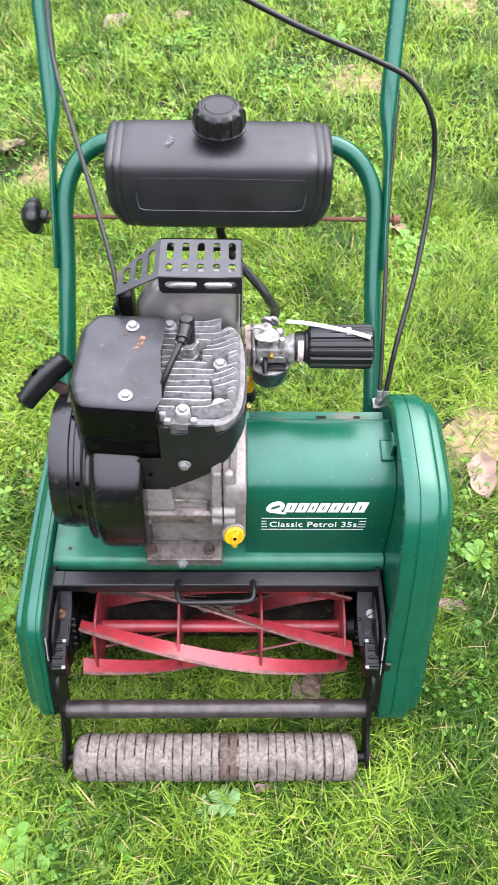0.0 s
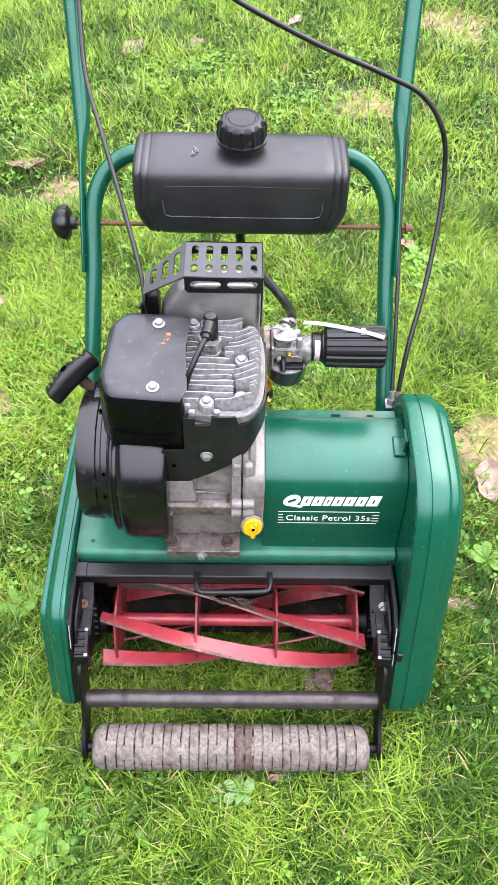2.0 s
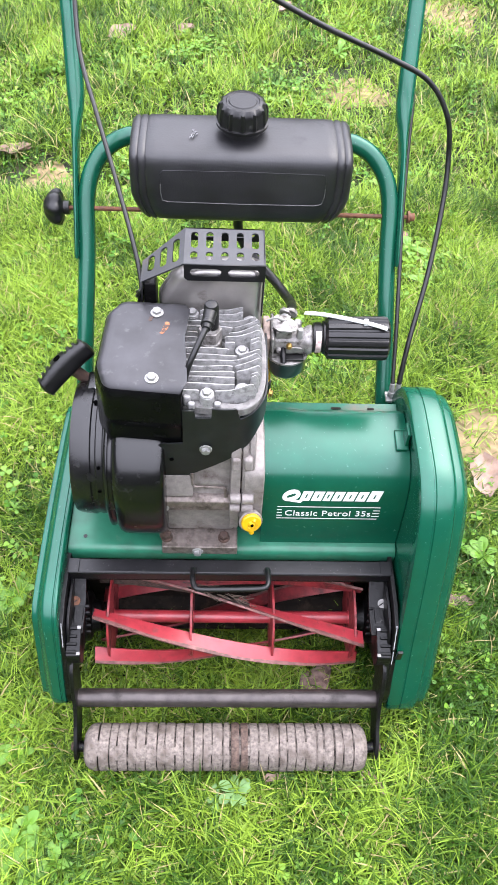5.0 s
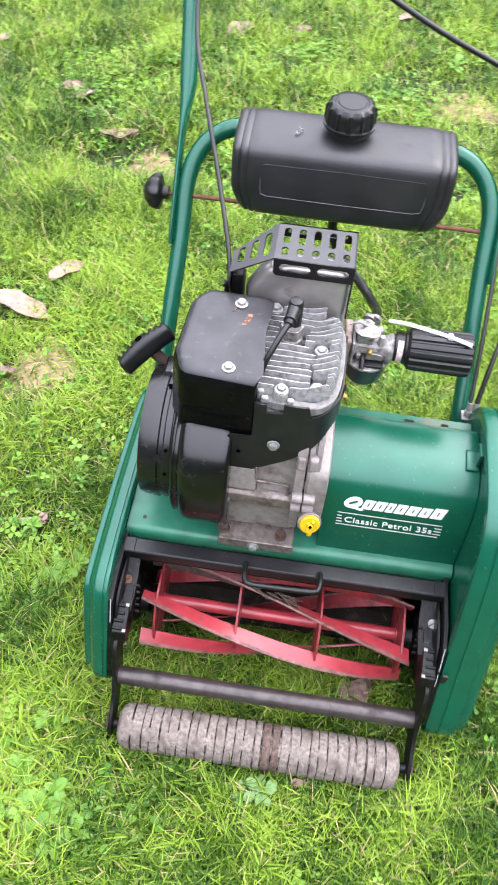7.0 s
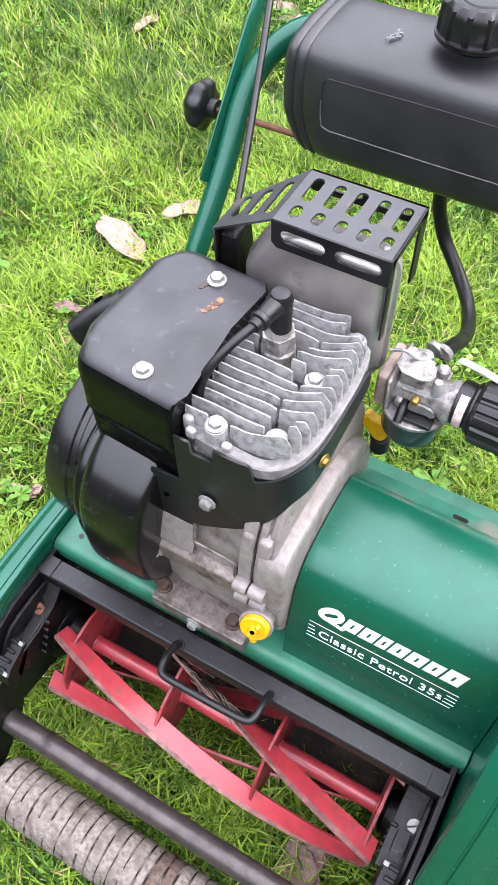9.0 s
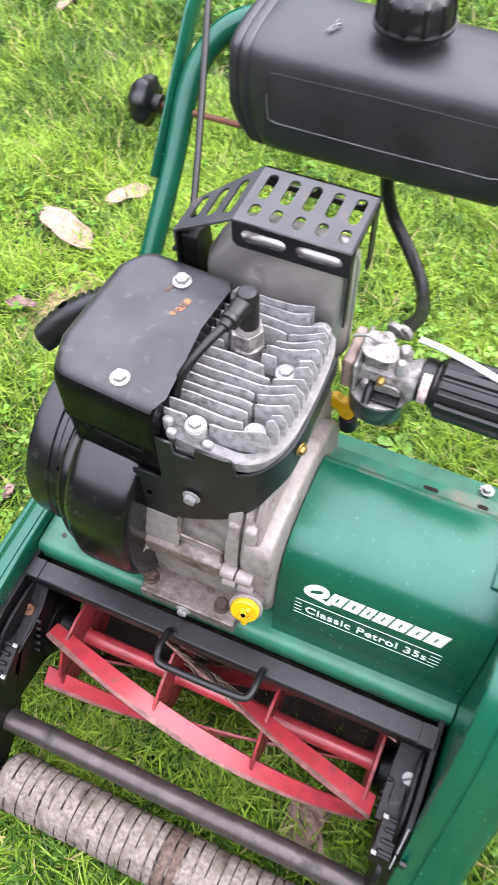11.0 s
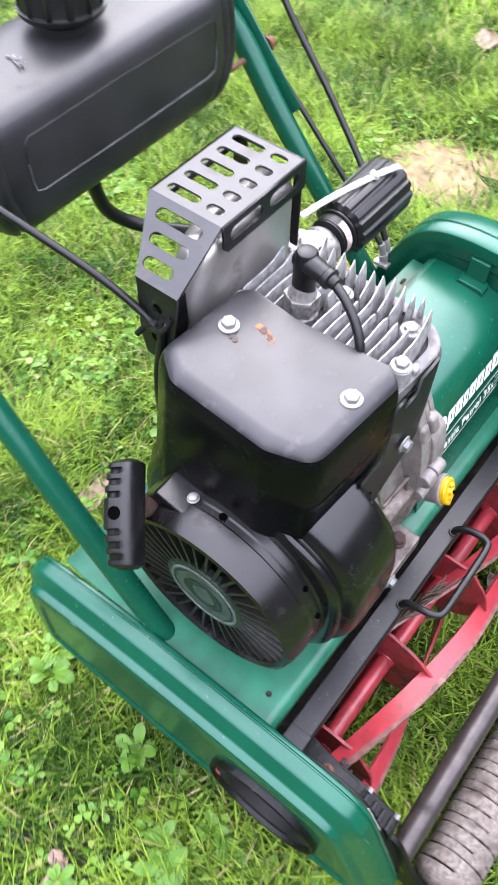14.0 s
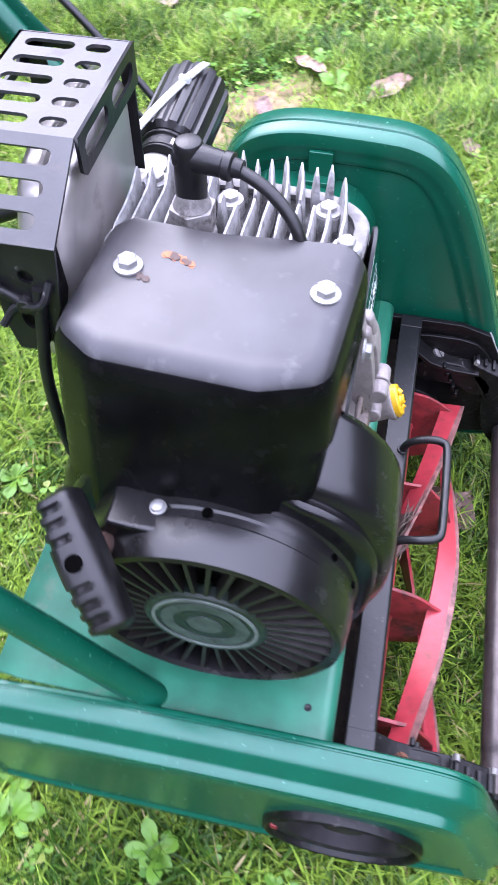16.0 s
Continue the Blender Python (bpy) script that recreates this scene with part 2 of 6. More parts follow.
# caked dirt and the interior's shade share this near-black brown
SHADOW_GAP = material("shaded_dirty_iron", (0.009, 0.0066, 0.005), 0.85, vary=0.5, scale=60, bump=0.5, bump_scale=150, spec=0.2, dirt=(0.045, 0.032, 0.024), dirt_amount=0.34, dirt_scale=40)
SCUFF = material("pale_scuff", (0.28, 0.28, 0.2912), 0.6, vary=0.2, scale=200)
WORN_BAR = material("worn_brown_steel", (0.05, 0.042, 0.04), 0.36, metal=0.5, vary=0.3, scale=60, bump=0.15, bump_scale=200, dirt=(0.02, 0.017, 0.015), dirt_amount=0.3, dirt_scale=40)
DULL_STEEL = material("dull_grey_steel", (0.2, 0.195, 0.185), 0.45, metal=0.5, vary=0.3, scale=150, bump=0.2)
BADGE_RING = material("pale_badge_ring", (0.09, 0.11, 0.1), 0.45, vary=0.3, scale=90, dirt=(0.03, 0.04, 0.035), dirt_amount=0.15, dirt_scale=120)
BADGE_DARK = material("dark_green_badge", (0.006, 0.012, 0.009), 0.4, vary=0.2, scale=120)
ALU_DIRTY = material("oil_stained_aluminium", (0.15, 0.125, 0.112), 0.45, metal=0.5, vary=0.35, scale=140, bump=0.3, bump_scale=300, dirt=(0.06, 0.048, 0.038), dirt_amount=0.35, dirt_scale=60)
SCUFF_DULL = material("rubbed_plastic", (0.0616, 0.0616, 0.06272), 0.5, vary=0.5, scale=90)
GASKET = material("heat_stained_brown", (0.21, 0.16, 0.135), 0.7, vary=0.35, scale=120, bump=0.2)
GRASS = plant_material("grass_blades", (0.027, 0.073, 0.006), (0.23, 0.352, 0.038), (0.33, 0.28, 0.13), 0.05, glow=0.2)
CLOVER = plant_material("clover_leaves", (0.052, 0.155, 0.01), (0.155, 0.29, 0.03), (0.22, 0.28, 0.06), 0.06, rough=0.4, glow=0.28)
WEED = plant_material("weed_leaves", (0.055, 0.148, 0.014), (0.145, 0.27, 0.036), (0.22, 0.27, 0.07), 0.05, rough=0.3, glow=0.22)
PALE_WEED = plant_material("pale_downy_leaves", (0.1, 0.2, 0.06), (0.18, 0.29, 0.11), (0.2, 0.28, 0.12), 0.1, rough=0.45, glow=0.25)
STRAW = material("dry_straw", (0.055, 0.038, 0.027), 0.8, vary=0.4, scale=200)
DEAD_PALE = material("pale_dead_leaf", (0.224, 0.1512, 0.1176), 0.7, vary=0.3, scale=90, bump=0.3, bump_scale=200, dirt=(0.1568, 0.0952, 0.0616), dirt_amount=0.35, dirt_scale=45)
DEAD_BROWN = material("brown_dead_leaf", (0.15, 0.095, 0.078), 0.75, vary=0.4, scale=90, bump=0.5, bump_scale=160, dirt=(0.06, 0.036, 0.027), dirt_amount=0.4, dirt_scale=60)
HORIZON_BLOCK = material("unseen_dark_boundary", (0.02, 0.024, 0.014), 0.9, vary=0.6, scale=6, bump=0.6, bump_scale=20)
SOIL = material("soil_and_thatch", (0.015, 0.0185, 0.0065), 0.95, vary=0.5, scale=45, bump=0.8, bump_scale=90, dirt=(0.085, 0.072, 0.03), dirt_amount=0.3, dirt_scale=9)
FAR_LAWN = material("far_lawn_thatch", (0.045, 0.078, 0.013), 0.95, vary=0.5, scale=30, bump=0.8, bump_scale=60, dirt=(0.028, 0.05, 0.009), dirt_amount=0.3, dirt_scale=5)
EARTH = material("bare_dry_earth", (0.19, 0.138, 0.07), 0.95, vary=0.35, scale=60, bump=0.8, bump_scale=110, dirt=(0.1, 0.078, 0.04), dirt_amount=0.3, dirt_scale=14)
SCUFF_GREEN = material("rubbed_pale_green", (0.03, 0.12, 0.085), 0.5, vary=0.4, scale=200)
SCUFF_GREY = material("rubbed_grey_plastic", (0.15, 0.15, 0.155), 0.6, vary=0.6, scale=300, dirt=(0.04, 0.04, 0.042), dirt_amount=0.3, dirt_scale=220)
FILTER_BLACK = material("black_filter_plastic", (0.0052, 0.0051, 0.0055), 0.34, vary=0.3, scale=50, bump=0.05, bump_scale=500, spec=0.34, dirt=(0.03, 0.029, 0.027), dirt_amount=0.08, dirt_scale=40)


# ---- building helpers ----
def part(name, bm, mat, parent=None, label="", bev=0.0, seg=2, angle=38, solid=0.0):
    """Links a bmesh as one mesh object under a thing or a part."""
    bmesh.ops.recalc_face_normals(bm, faces=bm.faces)
    for f in bm.faces:
        f.smooth = True
    for e in bm.edges:
        e.smooth = len(e.link_faces) == 2 and e.calc_face_angle(0) < radians(angle)
    me = bpy.data.meshes.new(name)
    bm.to_mesh(me)
    bm.free()
    for one in mat if isinstance(mat, (list, tuple)) else (mat,):
        me.materials.append(one)
    ob = new(name, me)
    ob.parent = parent
    if label:
        tagged(ob, label)
    if solid:
        s = ob.modifiers.new("thickness", "SOLIDIFY")
        s.thickness, s.offset = solid, -1
    if bev:
        b = ob.modifiers.new("edges", "BEVEL")
        b.width, b.segments, b.limit_method, b.angle_limit, b.harden_normals = bev, seg, "ANGLE", radians(35), True
    return ob


def shared(name, mesh, m, parent=None, label=""):
    """Another object on a mesh that exists already."""
    ob = new(name, mesh)
    ob.parent = parent
    ob.matrix_basis = m
    if label:
        tagged(ob, label)
    return ob


def toward(p, d, twist=0.0):
    """A pose at p whose z axis points along d."""
    return Matrix.Translation(p) @ Vector(d).to_track_quat("Z", "Y").to_matrix().to_4x4() @ Matrix.Rotation(twist, 4, "Z")


def box(bm, x0, x1, y0, y1, z0, z1):
    v = [bm.verts.new(c) for c in ((x0, y0, z0), (x1, y0, z0), (x1, y1, z0), (x0, y1, z0), (x0, y0, z1), (x1, y0, z1), (x1, y1, z1), (x0, y1, z1))]
    for f in ((0, 3, 2, 1), (4, 5, 6, 7), (0, 1, 5, 4), (1, 2, 6, 5), (2, 3, 7, 6), (3, 0, 4, 7)):
        bm.faces.new([v[i] for i in f])
    return v


def loft(bm, rings, closed=True, caps=True):
    """Skin over rings of equal length."""
    vs = [[bm.verts.new(p) for p in r] for r in rings]
    n = len(rings[0])
    for a, b in zip(vs, vs[1:]):
        for i in range(n if closed else n - 1):
            j = (i + 1) % n
            bm.faces.new((a[i], a[j], b[j], b[i]))
    if caps and closed:
        bm.faces.new(list(reversed(vs[0])))
        bm.faces.new(vs[-1])
    return vs


def circle(p, d, r, n=16, squash=1.0, twist=0.0):
    m = toward(p, d, twist)
    return [m @ Vector((r * math.cos(2 * math.pi * i / n), r * squash * math.sin(2 * math.pi * i / n), 0)) for i in range(n)]


def cyl(bm, a, b, r, n=20, r2=None):
    a, b = Vector(a), Vector(b)
    loft(bm, [circle(a, b - a, r, n), circle(b, b - a, r if r2 is None else r2, n)])


def lathe(bm, p, d, profile, n=32, caps=True):
    """Turns (distance along d, radius) pairs about the line from p along d."""
    p, d = Vector(p), Vector(d).normalized()
    loft(bm, [circle(p + d * s, d, max(r, 1e-4), n) for s, r in profile], caps=caps)


def smooth_path(pts, per=8):
    """A Catmull-Rom curve through the points."""
    p = [Vector(q) for q in pts]
    p = [2 * p[0] - p[1]] + p + [2 * p[-1] - p[-2]]
    out = []
    for i in range(1, len(p) - 2):
        for k in range(per):
            t = k / per
            out.append(0.5 * (2 * p[i] + (p[i + 1] - p[i - 1]) * t + (2 * p[i - 1] - 5 * p[i] + 4 * p[i + 1] - p[i + 2]) * t * t + (3 * p[i] - p[i - 1] - 3 * p[i + 1] + p[i + 2]) * t ** 3))
    return out + [p[-2]]


def tube(bm, pts, r, n=12, radii=None):
    """A round bar along the points, with no twist."""
    pts = [Vector(p) for p in pts]
    d = (pts[1] - pts[0]).normalized()
    u = d.orthogonal().normalized()
    rings = []
    for i, p in enumerate(pts):
        e = (pts[min(i + 1, len(pts) - 1)] - pts[max(i - 1, 0)]).normalized()
        u = (u - e * u.dot(e)).normalized()
        w = e.cross(u)
        k = radii[i] if radii else r
        rings.append([p + (u * math.cos(2 * math.pi * j / n) + w * math.sin(2 * math.pi * j / n)) * k for j in range(n)])
    loft(bm, rings)


def rounded(poly, times=2):
    """Cuts the corners of a closed outline (Chaikin)."""
    for _ in range(times):
        out = []
        for (a, b), (c, d) in zip(poly, poly[1:] + poly[:1]):
            out += [(0.75 * a + 0.25 * c, 0.75 * b + 0.25 * d), (0.25 * a + 0.75 * c, 0.25 * b + 0.75 * d)]
        poly = out
    return poly


def inset(poly, d):
    """Moves a closed outline inwards by d."""
    n = len(poly)
    area = sum(poly[i][0] * poly[(i + 1) % n][1] - poly[(i + 1) % n][0] * poly[i][1] for i in range(n))
    s = 1 if area > 0 else -1
    out = []
    for i in range(n):
        ax, ay = poly[i - 1]
        bx, by = poly[(i + 1) % n]
        tx, ty = bx - ax, by - ay
        k = math.hypot(tx, ty) or 1
        out.append((poly[i][0] - s * ty / k * d, poly[i][1] + s * tx / k * d))
    return out


def fillet(poly, radii, n=5):
    """Rounds each corner of a closed outline with its own radius."""
    out = []
    for i, (p, r) in enumerate(zip(poly, radii)):
        p, a, b = Vector(p), Vector(poly[i - 1]), Vector(poly[(i + 1) % len(poly)])
        u, v = (a - p).normalized(), (b - p).normalized()
        half = u.angle(v) / 2
        cut = min(r / math.tan(half), 0.48 * (a - p).length, 0.48 * (b - p).length)
        s, e = p + u * cut, p + v * cut
        for k in range(n + 1):
            t = k / n
            out.append(tuple((1 - t) ** 2 * s + 2 * t * (1 - t) * p + t * t * e))
    return out


def prism_x(bm, poly, x0, x1):
    """An outline in (y, z), drawn out along x."""
    loft(bm, [[(x0, y, z) for y, z in poly], [(x1, y, z) for y, z in poly]])


def prism_y(bm, poly, y0, y1):
    loft(bm, [[(x, y0, z) for x, z in poly], [(x, y1, z) for x, z in poly]])


def prism_z(bm, poly, z0, z1):
    loft(bm, [[(x, y, z0) for x, y in poly], [(x, y, z1) for x, y in poly]])


def slot(cx, cy, length, width, turn=0.0, n=6):
    """The outline of a slot with round ends."""
    c, s, h = math.cos(turn), math.sin(turn), max(0, (length - width) / 2)
    pts = [(h + width / 2 * math.cos(a), width / 2 * math.sin(a)) for a in np.linspace(-math.pi / 2, math.pi / 2, n)]
    pts += [(-x, -y) for x, y in pts]
    return [(cx + x * c - y * s, cy + x * s + y * c) for x, y in pts]


def punched(bm, place, outline, holes):
    """A flat sheet with holes; place turns the plane's (u, v) into a point."""
    edges = []
    for loop in [outline] + holes:
        v = [bm.verts.new(place(*p)) for p in loop]
        edges += [bm.edges.new((v[i - 1], v[i])) for i in range(len(v))]
    bmesh.ops.triangle_fill(bm, use_beauty=True, edges=edges)


def hex_bolt_mesh(name, r, h, mat, washer=1.45):
    """A hexagon head with its flange, standing on z = 0."""
    bm = bmesh.new()
    lathe(bm, (0, 0, 0), (0, 0, 1), [(0, r * washer), (h * 0.22, r * washer), (h * 0.32, r * 1.1)], 16)
    loft(bm, [circle((0, 0, h * 0.2), (0, 0, 1), r, 6), circle((0, 0, h * 0.88), (0, 0, 1), r, 6), circle((0, 0, h), (0, 0, 1), r * 0.82, 6)])
    ob = part(name, bm, mat)
    me = ob.data
    bpy.data.objects.remove(ob)
    return me

# ---- the lawn mower: one thing on the lawn ----
mower = tagged(new("lawn_mower"), "green petrol lawn mower with black engine and red reel on grass", "lawn mower")
BOLT = hex_bolt_mesh("bolt", 0.005, 0.0056, ZINC, 1.42)
BOLT_SMALL = hex_bolt_mesh("bolt", 0.0042, 0.006, ZINC)
SCREW = hex_bolt_mesh("bolt", 0.0026, 0.004, ZINC)
BOLT_RUSTY = hex_bolt_mesh("bolt", 0.0056, 0.006, RUST_DARK, 1.15)


def slot_screw_mesh(r, mat):
    """A round screw head with a cut across it, standing on z = 0."""
    bm = bmesh.new()
    for sy in (-1, 1):
        half = [(r * math.cos(t), sy * max(0.0008, r * math.sin(t))) for t in np.linspace(0, math.pi, 12)]
        prism_z(bm, half if sy > 0 else half[::-1], -0.004, r * 0.45)
    lathe(bm, (0, 0, -0.004), (0, 0, 1), [(0, r), (0.004 + r * 0.2, r)], 20)
    ob = part("screw", bm, mat)
    me = ob.data
    bpy.data.objects.remove(ob)
    return me


bm = bmesh.new()
box(bm, -0.0022, 0.0022, -0.0018, 0.0018, -0.003, 0.0006)
CHIP = part("chip", bm, DULL_STEEL, bev=0.0).data
bpy.data.objects.remove(bpy.data.objects["chip"])
SLOT_SCREW, SLOT_SCREW_RUSTY = slot_screw_mesh(0.0058, DULL_STEEL), slot_screw_mesh(0.0058, RUST)
FRONT, UP = (0, -1, 0), (0, 0, 1)


def bolt(mesh, p, d, parent, label="", twist=0.4):
    return shared("bolt", mesh, toward(p, d, twist), parent, label)


# deck plate with a rolled front edge and a rear lip
bm = bmesh.new()
prism_x(bm, [(0.428, 0.243), (0.428, 0.246), (0.41, 0.238), (0.2065, 0.2365), *[(0.2065 - 0.010 * math.sin(a), 0.2265 + 0.010 * math.cos(a)) for a in np.linspace(0.2, math.pi / 2, 7)], (0.1965, 0.214),
             (0.199, 0.214), (0.199, 0.2265), (0.2015, 0.2315), (0.2065, 0.2335), (0.41, 0.235)], -0.2055, 0.2108)
deck = part("deck_plate", bm, GREEN_DUSTY, mower, "dusty green enamelled deck plate", bev=0.0006)
for p in ((-0.185, 0.216), (-0.172, 0.268), (-0.19, 0.40)):
    bm = bmesh.new()
    lathe(bm, (*p, 0.2367), UP, [(0, 0.0026), (0.0005, 0.0026), (0.0006, 0.0016), (0.0003, 0.0008)], 14)
    part("rivet_hole", bm, STEEL_BLACK, deck, "small dark drilled hole")
bolt(BOLT, (0.18, 0.422, 0.2435), UP, deck, "pale corroded nut")

# black angle-iron crossbar in front of the deck
bm = bmesh.new()
prism_x(bm, [(0.1885, 0.2285), (0.1705, 0.2285), (0.1685, 0.2265), (0.1685, 0.2125), (0.1715, 0.2125), (0.1715, 0.2255), (0.1885, 0.2255)], -0.2035, 0.2045)
crossbar = part("crossbar", bm, STEEL_BLACK, mower, "scuffed black angle-iron crossbar", bev=0.0008)
for s in (-1, 1):
    bm = bmesh.new()
    box(bm, s * 0.1965 - 0.0072, s * 0.1965 + 0.0072, 0.1688, 0.1883, 0.2287, 0.2298)
    part("end_plate", bm, STEEL_BLACK, crossbar, bev=0.0006)
bm = bmesh.new()
tube(bm, smooth_path([(-0.047, 0.174, 0.222), (-0.047, 0.1715, 0.234), (-0.047, 0.166, 0.2405), (-0.047, 0.154, 0.2445), (-0.0445, 0.1435, 0.2455), (-0.0385, 0.139, 0.246), (-0.015, 0.1385, 0.2465),
                      (0.02, 0.1388, 0.2475), (0.039, 0.1398, 0.2485), (0.0445, 0.144, 0.249), (0.0458, 0.154, 0.248), (0.0455, 0.166, 0.2425), (0.0455, 0.1715, 0.235), (0.0455, 0.174, 0.222)], 5), 0.0034, 10)
loop = part("wire_loop", bm, RUBBER, mower, "black coated wire loop on the crossbar")
for x in (-0.047, 0.0455):
    bm = bmesh.new()
    cyl(bm, (x, 0.173, 0.2286), (x, 0.173, 0.2302), 0.0048, 12)
    part("foot", bm, STEEL_BLACK, loop, bev=0.001)

# inner frame: side plates, rear blade carrier
for s in (-1, 1):
    bm = bmesh.new()
    prism_x(bm, rounded([(0.0525, 0.09), (0.0535, 0.112), (0.0875, 0.192), (0.107, 0.2275), (0.20, 0.2275), (0.40, 0.222), (0.42, 0.06), (0.25, 0.05), (0.07, 0.075)], 1), s * 0.2015, s * 0.2068)
    plate = part("frame_plate", bm, GRIMY, mower, "grimy black side frame plate", bev=0.0008)
    for (ya, za), (yb, zb) in (((0.0585, 0.121), (0.0745, 0.1595)), ((0.0765, 0.164), (0.0855, 0.186)), ((0.0875, 0.1895), (0.0965, 0.2075)), ((0.0967, 0.208), (0.1035, 0.222)))[1 if s > 0 else 2:]:
        bm = bmesh.new()
        tube(bm, [(s * 0.2036, ya, za), (s * 0.2036, (ya + yb) / 2 - 0.0004, (za + zb) / 2 + 0.0002), (s * 0.2036, yb, zb)], 0.0008, 6)
        part("worn_edge", bm, SCUFF, plate, "bare rubbed edge")
    # its foot has a narrow bent front edge
    bm = bmesh.new()
    run = [(0.0535, 0.094), (0.056, 0.116), (0.071, 0.152), (0.078, 0.168)]
    loft(bm, [[(s * 0.2085, y, z), (s * 0.1955, y, z), (s * 0.1955, y + 0.003, z - 0.002), (s * 0.2085, y + 0.003, z - 0.002)] for y, z in run])
    part("front_flange", bm, STEEL_BLACK, plate, "black bent front flange with worn paint", bev=0.0006)
    if s > 0:
        bm = bmesh.new()
        box(bm, 0.2068, 0.2135, 0.079, 0.083, 0.176, 0.196)
        part("stop_tab", bm, STEEL_BLACK, plate, "small black stop tab", bev=0.001)
    # adjuster casting at the end of the reel
    bm = bmesh.new()
    prism_x(bm, rounded([(0.085, 0.125), (0.083, 0.165), (0.1, 0.20), (0.118, 0.214), (0.165, 0.214), (0.19, 0.205), (0.20, 0.12), (0.18, 0.075), (0.13, 0.07)], 1), s * 0.1965, s * 0.2003)
    cast = part("adjuster_casting", bm, GRIMY, mower, "oily black adjuster casting with slots", bev=0.001)
    bm = bmesh.new()
    lathe(bm, (s * 0.2, 0.165, 0.11), (-s, 0, 0), [(0, 0.034), (0.012, 0.034), (0.015, 0.03), (0.017, 0.022), (0.028, 0.02), (0.03, 0.014)], 24)
    part("bearing_housing", bm, GRIMY, cast, bev=0.0008)
    # sloping face that carries the adjuster screw
    bm = bmesh.new()
    prism_x(bm, [(0.17, 0.2105), (0.153, 0.1965), (0.13, 0.1905), (0.106, 0.1895), (0.106, 0.186), (0.13, 0.186), (0.153, 0.191), (0.17, 0.205)], s * (0.1775 if s > 0 else 0.182), s * 0.2012)
    part("screw_face", bm, GRIMY, cast, "oily black sloping face", bev=0.001)
    bm = bmesh.new()
    prism_x(bm, rounded([(0.168, 0.192), (0.132, 0.194), (0.108, 0.187), (0.09, 0.173), (0.088, 0.155), (0.105, 0.152), (0.125, 0.164), (0.166, 0.164)], 1), s * 0.1835, s * 0.1965)
    part("adjuster_arm", bm, GRIMY, cast, bev=0.002)
    bm = bmesh.new()
    prism_x(bm, [(0.1135, 0.197), (0.079, 0.1815), (0.0765, 0.168), (0.082, 0.15), (0.09, 0.15), (0.111, 0.18)], s * 0.1835, s * 0.2012)
    lug = part("ribbed_lug", bm, GRIMY, cast, "worn ribbed adjuster lug", bev=0.0015)
    for k in range(4):
        bm = bmesh.new()
        y, z = 0.109 - 0.0085 * k, 0.1955 - 0.0039 * k
        box(bm, s * 0.188, s * 0.2008, y - 0.0016, y + 0.0016, z - 0.003, z + 0.0024)
        part("lug_rib", bm, GRIMY, lug, bev=0.0008)
    for k in range(5):
        bm = bmesh.new()
        box(bm, s * 0.1765, s * 0.183, 0.138 - 0.0045 * k, 0.1415 - 0.0045 * k, 0.19 - 0.009 * k, 0.1955 - 0.009 * k)
        part("adjuster_tooth", bm, GRIMY, cast, bev=0.0012)
    for p, m, lab in (((s * 0.1945, 0.147, 0.1935), SLOT_SCREW_RUSTY if s < 0 else SLOT_SCREW, "slotted adjuster screw"), ((s * 0.1855, 0.1095, 0.199), CHIP, "bare worn corner"), ((s * 0.1855, 0.0812, 0.1855), CHIP, "bare worn corner")):
        bolt(m, p, (0, -0.45, 0.89), cast, lab, 0.6 if m is not CHIP else 0)
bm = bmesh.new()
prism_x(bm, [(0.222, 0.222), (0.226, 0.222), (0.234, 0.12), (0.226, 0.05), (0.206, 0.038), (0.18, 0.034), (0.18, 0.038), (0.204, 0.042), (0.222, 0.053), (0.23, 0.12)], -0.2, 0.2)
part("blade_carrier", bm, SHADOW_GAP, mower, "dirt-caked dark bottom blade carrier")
# added dark plate: keeps the deck gap black in place of deep shade
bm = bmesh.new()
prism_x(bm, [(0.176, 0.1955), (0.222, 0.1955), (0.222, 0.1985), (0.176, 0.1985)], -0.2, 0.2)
part("gap_shade_plate", bm, SHADOW_GAP, mower, "dark plate added to keep the deck gap black")

# unseen rear roller, added to block light reaching the reel from behind
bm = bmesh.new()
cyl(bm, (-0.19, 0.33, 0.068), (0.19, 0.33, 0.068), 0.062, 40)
part("rear_roller", bm, SHADOW_GAP, mower, "unseen dark rear drive roller added to block light under the deck", bev=0.003)

# ---- reel ----
RY, RZ, RR = 0.165, 0.110, 0.0635
bm = bmesh.new()
cyl(bm, (-0.19, RY, RZ), (0.19, RY, RZ), 0.0085, 20)
reel = part("reel", bm, RED, mower, "worn red cutting reel with helical blades", bev=0.0006)


def reel_point(x, turn, r, side=0.0):
    """A point of the reel; turn is degrees up from straight ahead."""
    a = radians(turn)
    return Vector((x, RY - r * math.cos(a) + side * math.sin(a), RZ + r * math.sin(a) + side * math.cos(a)))


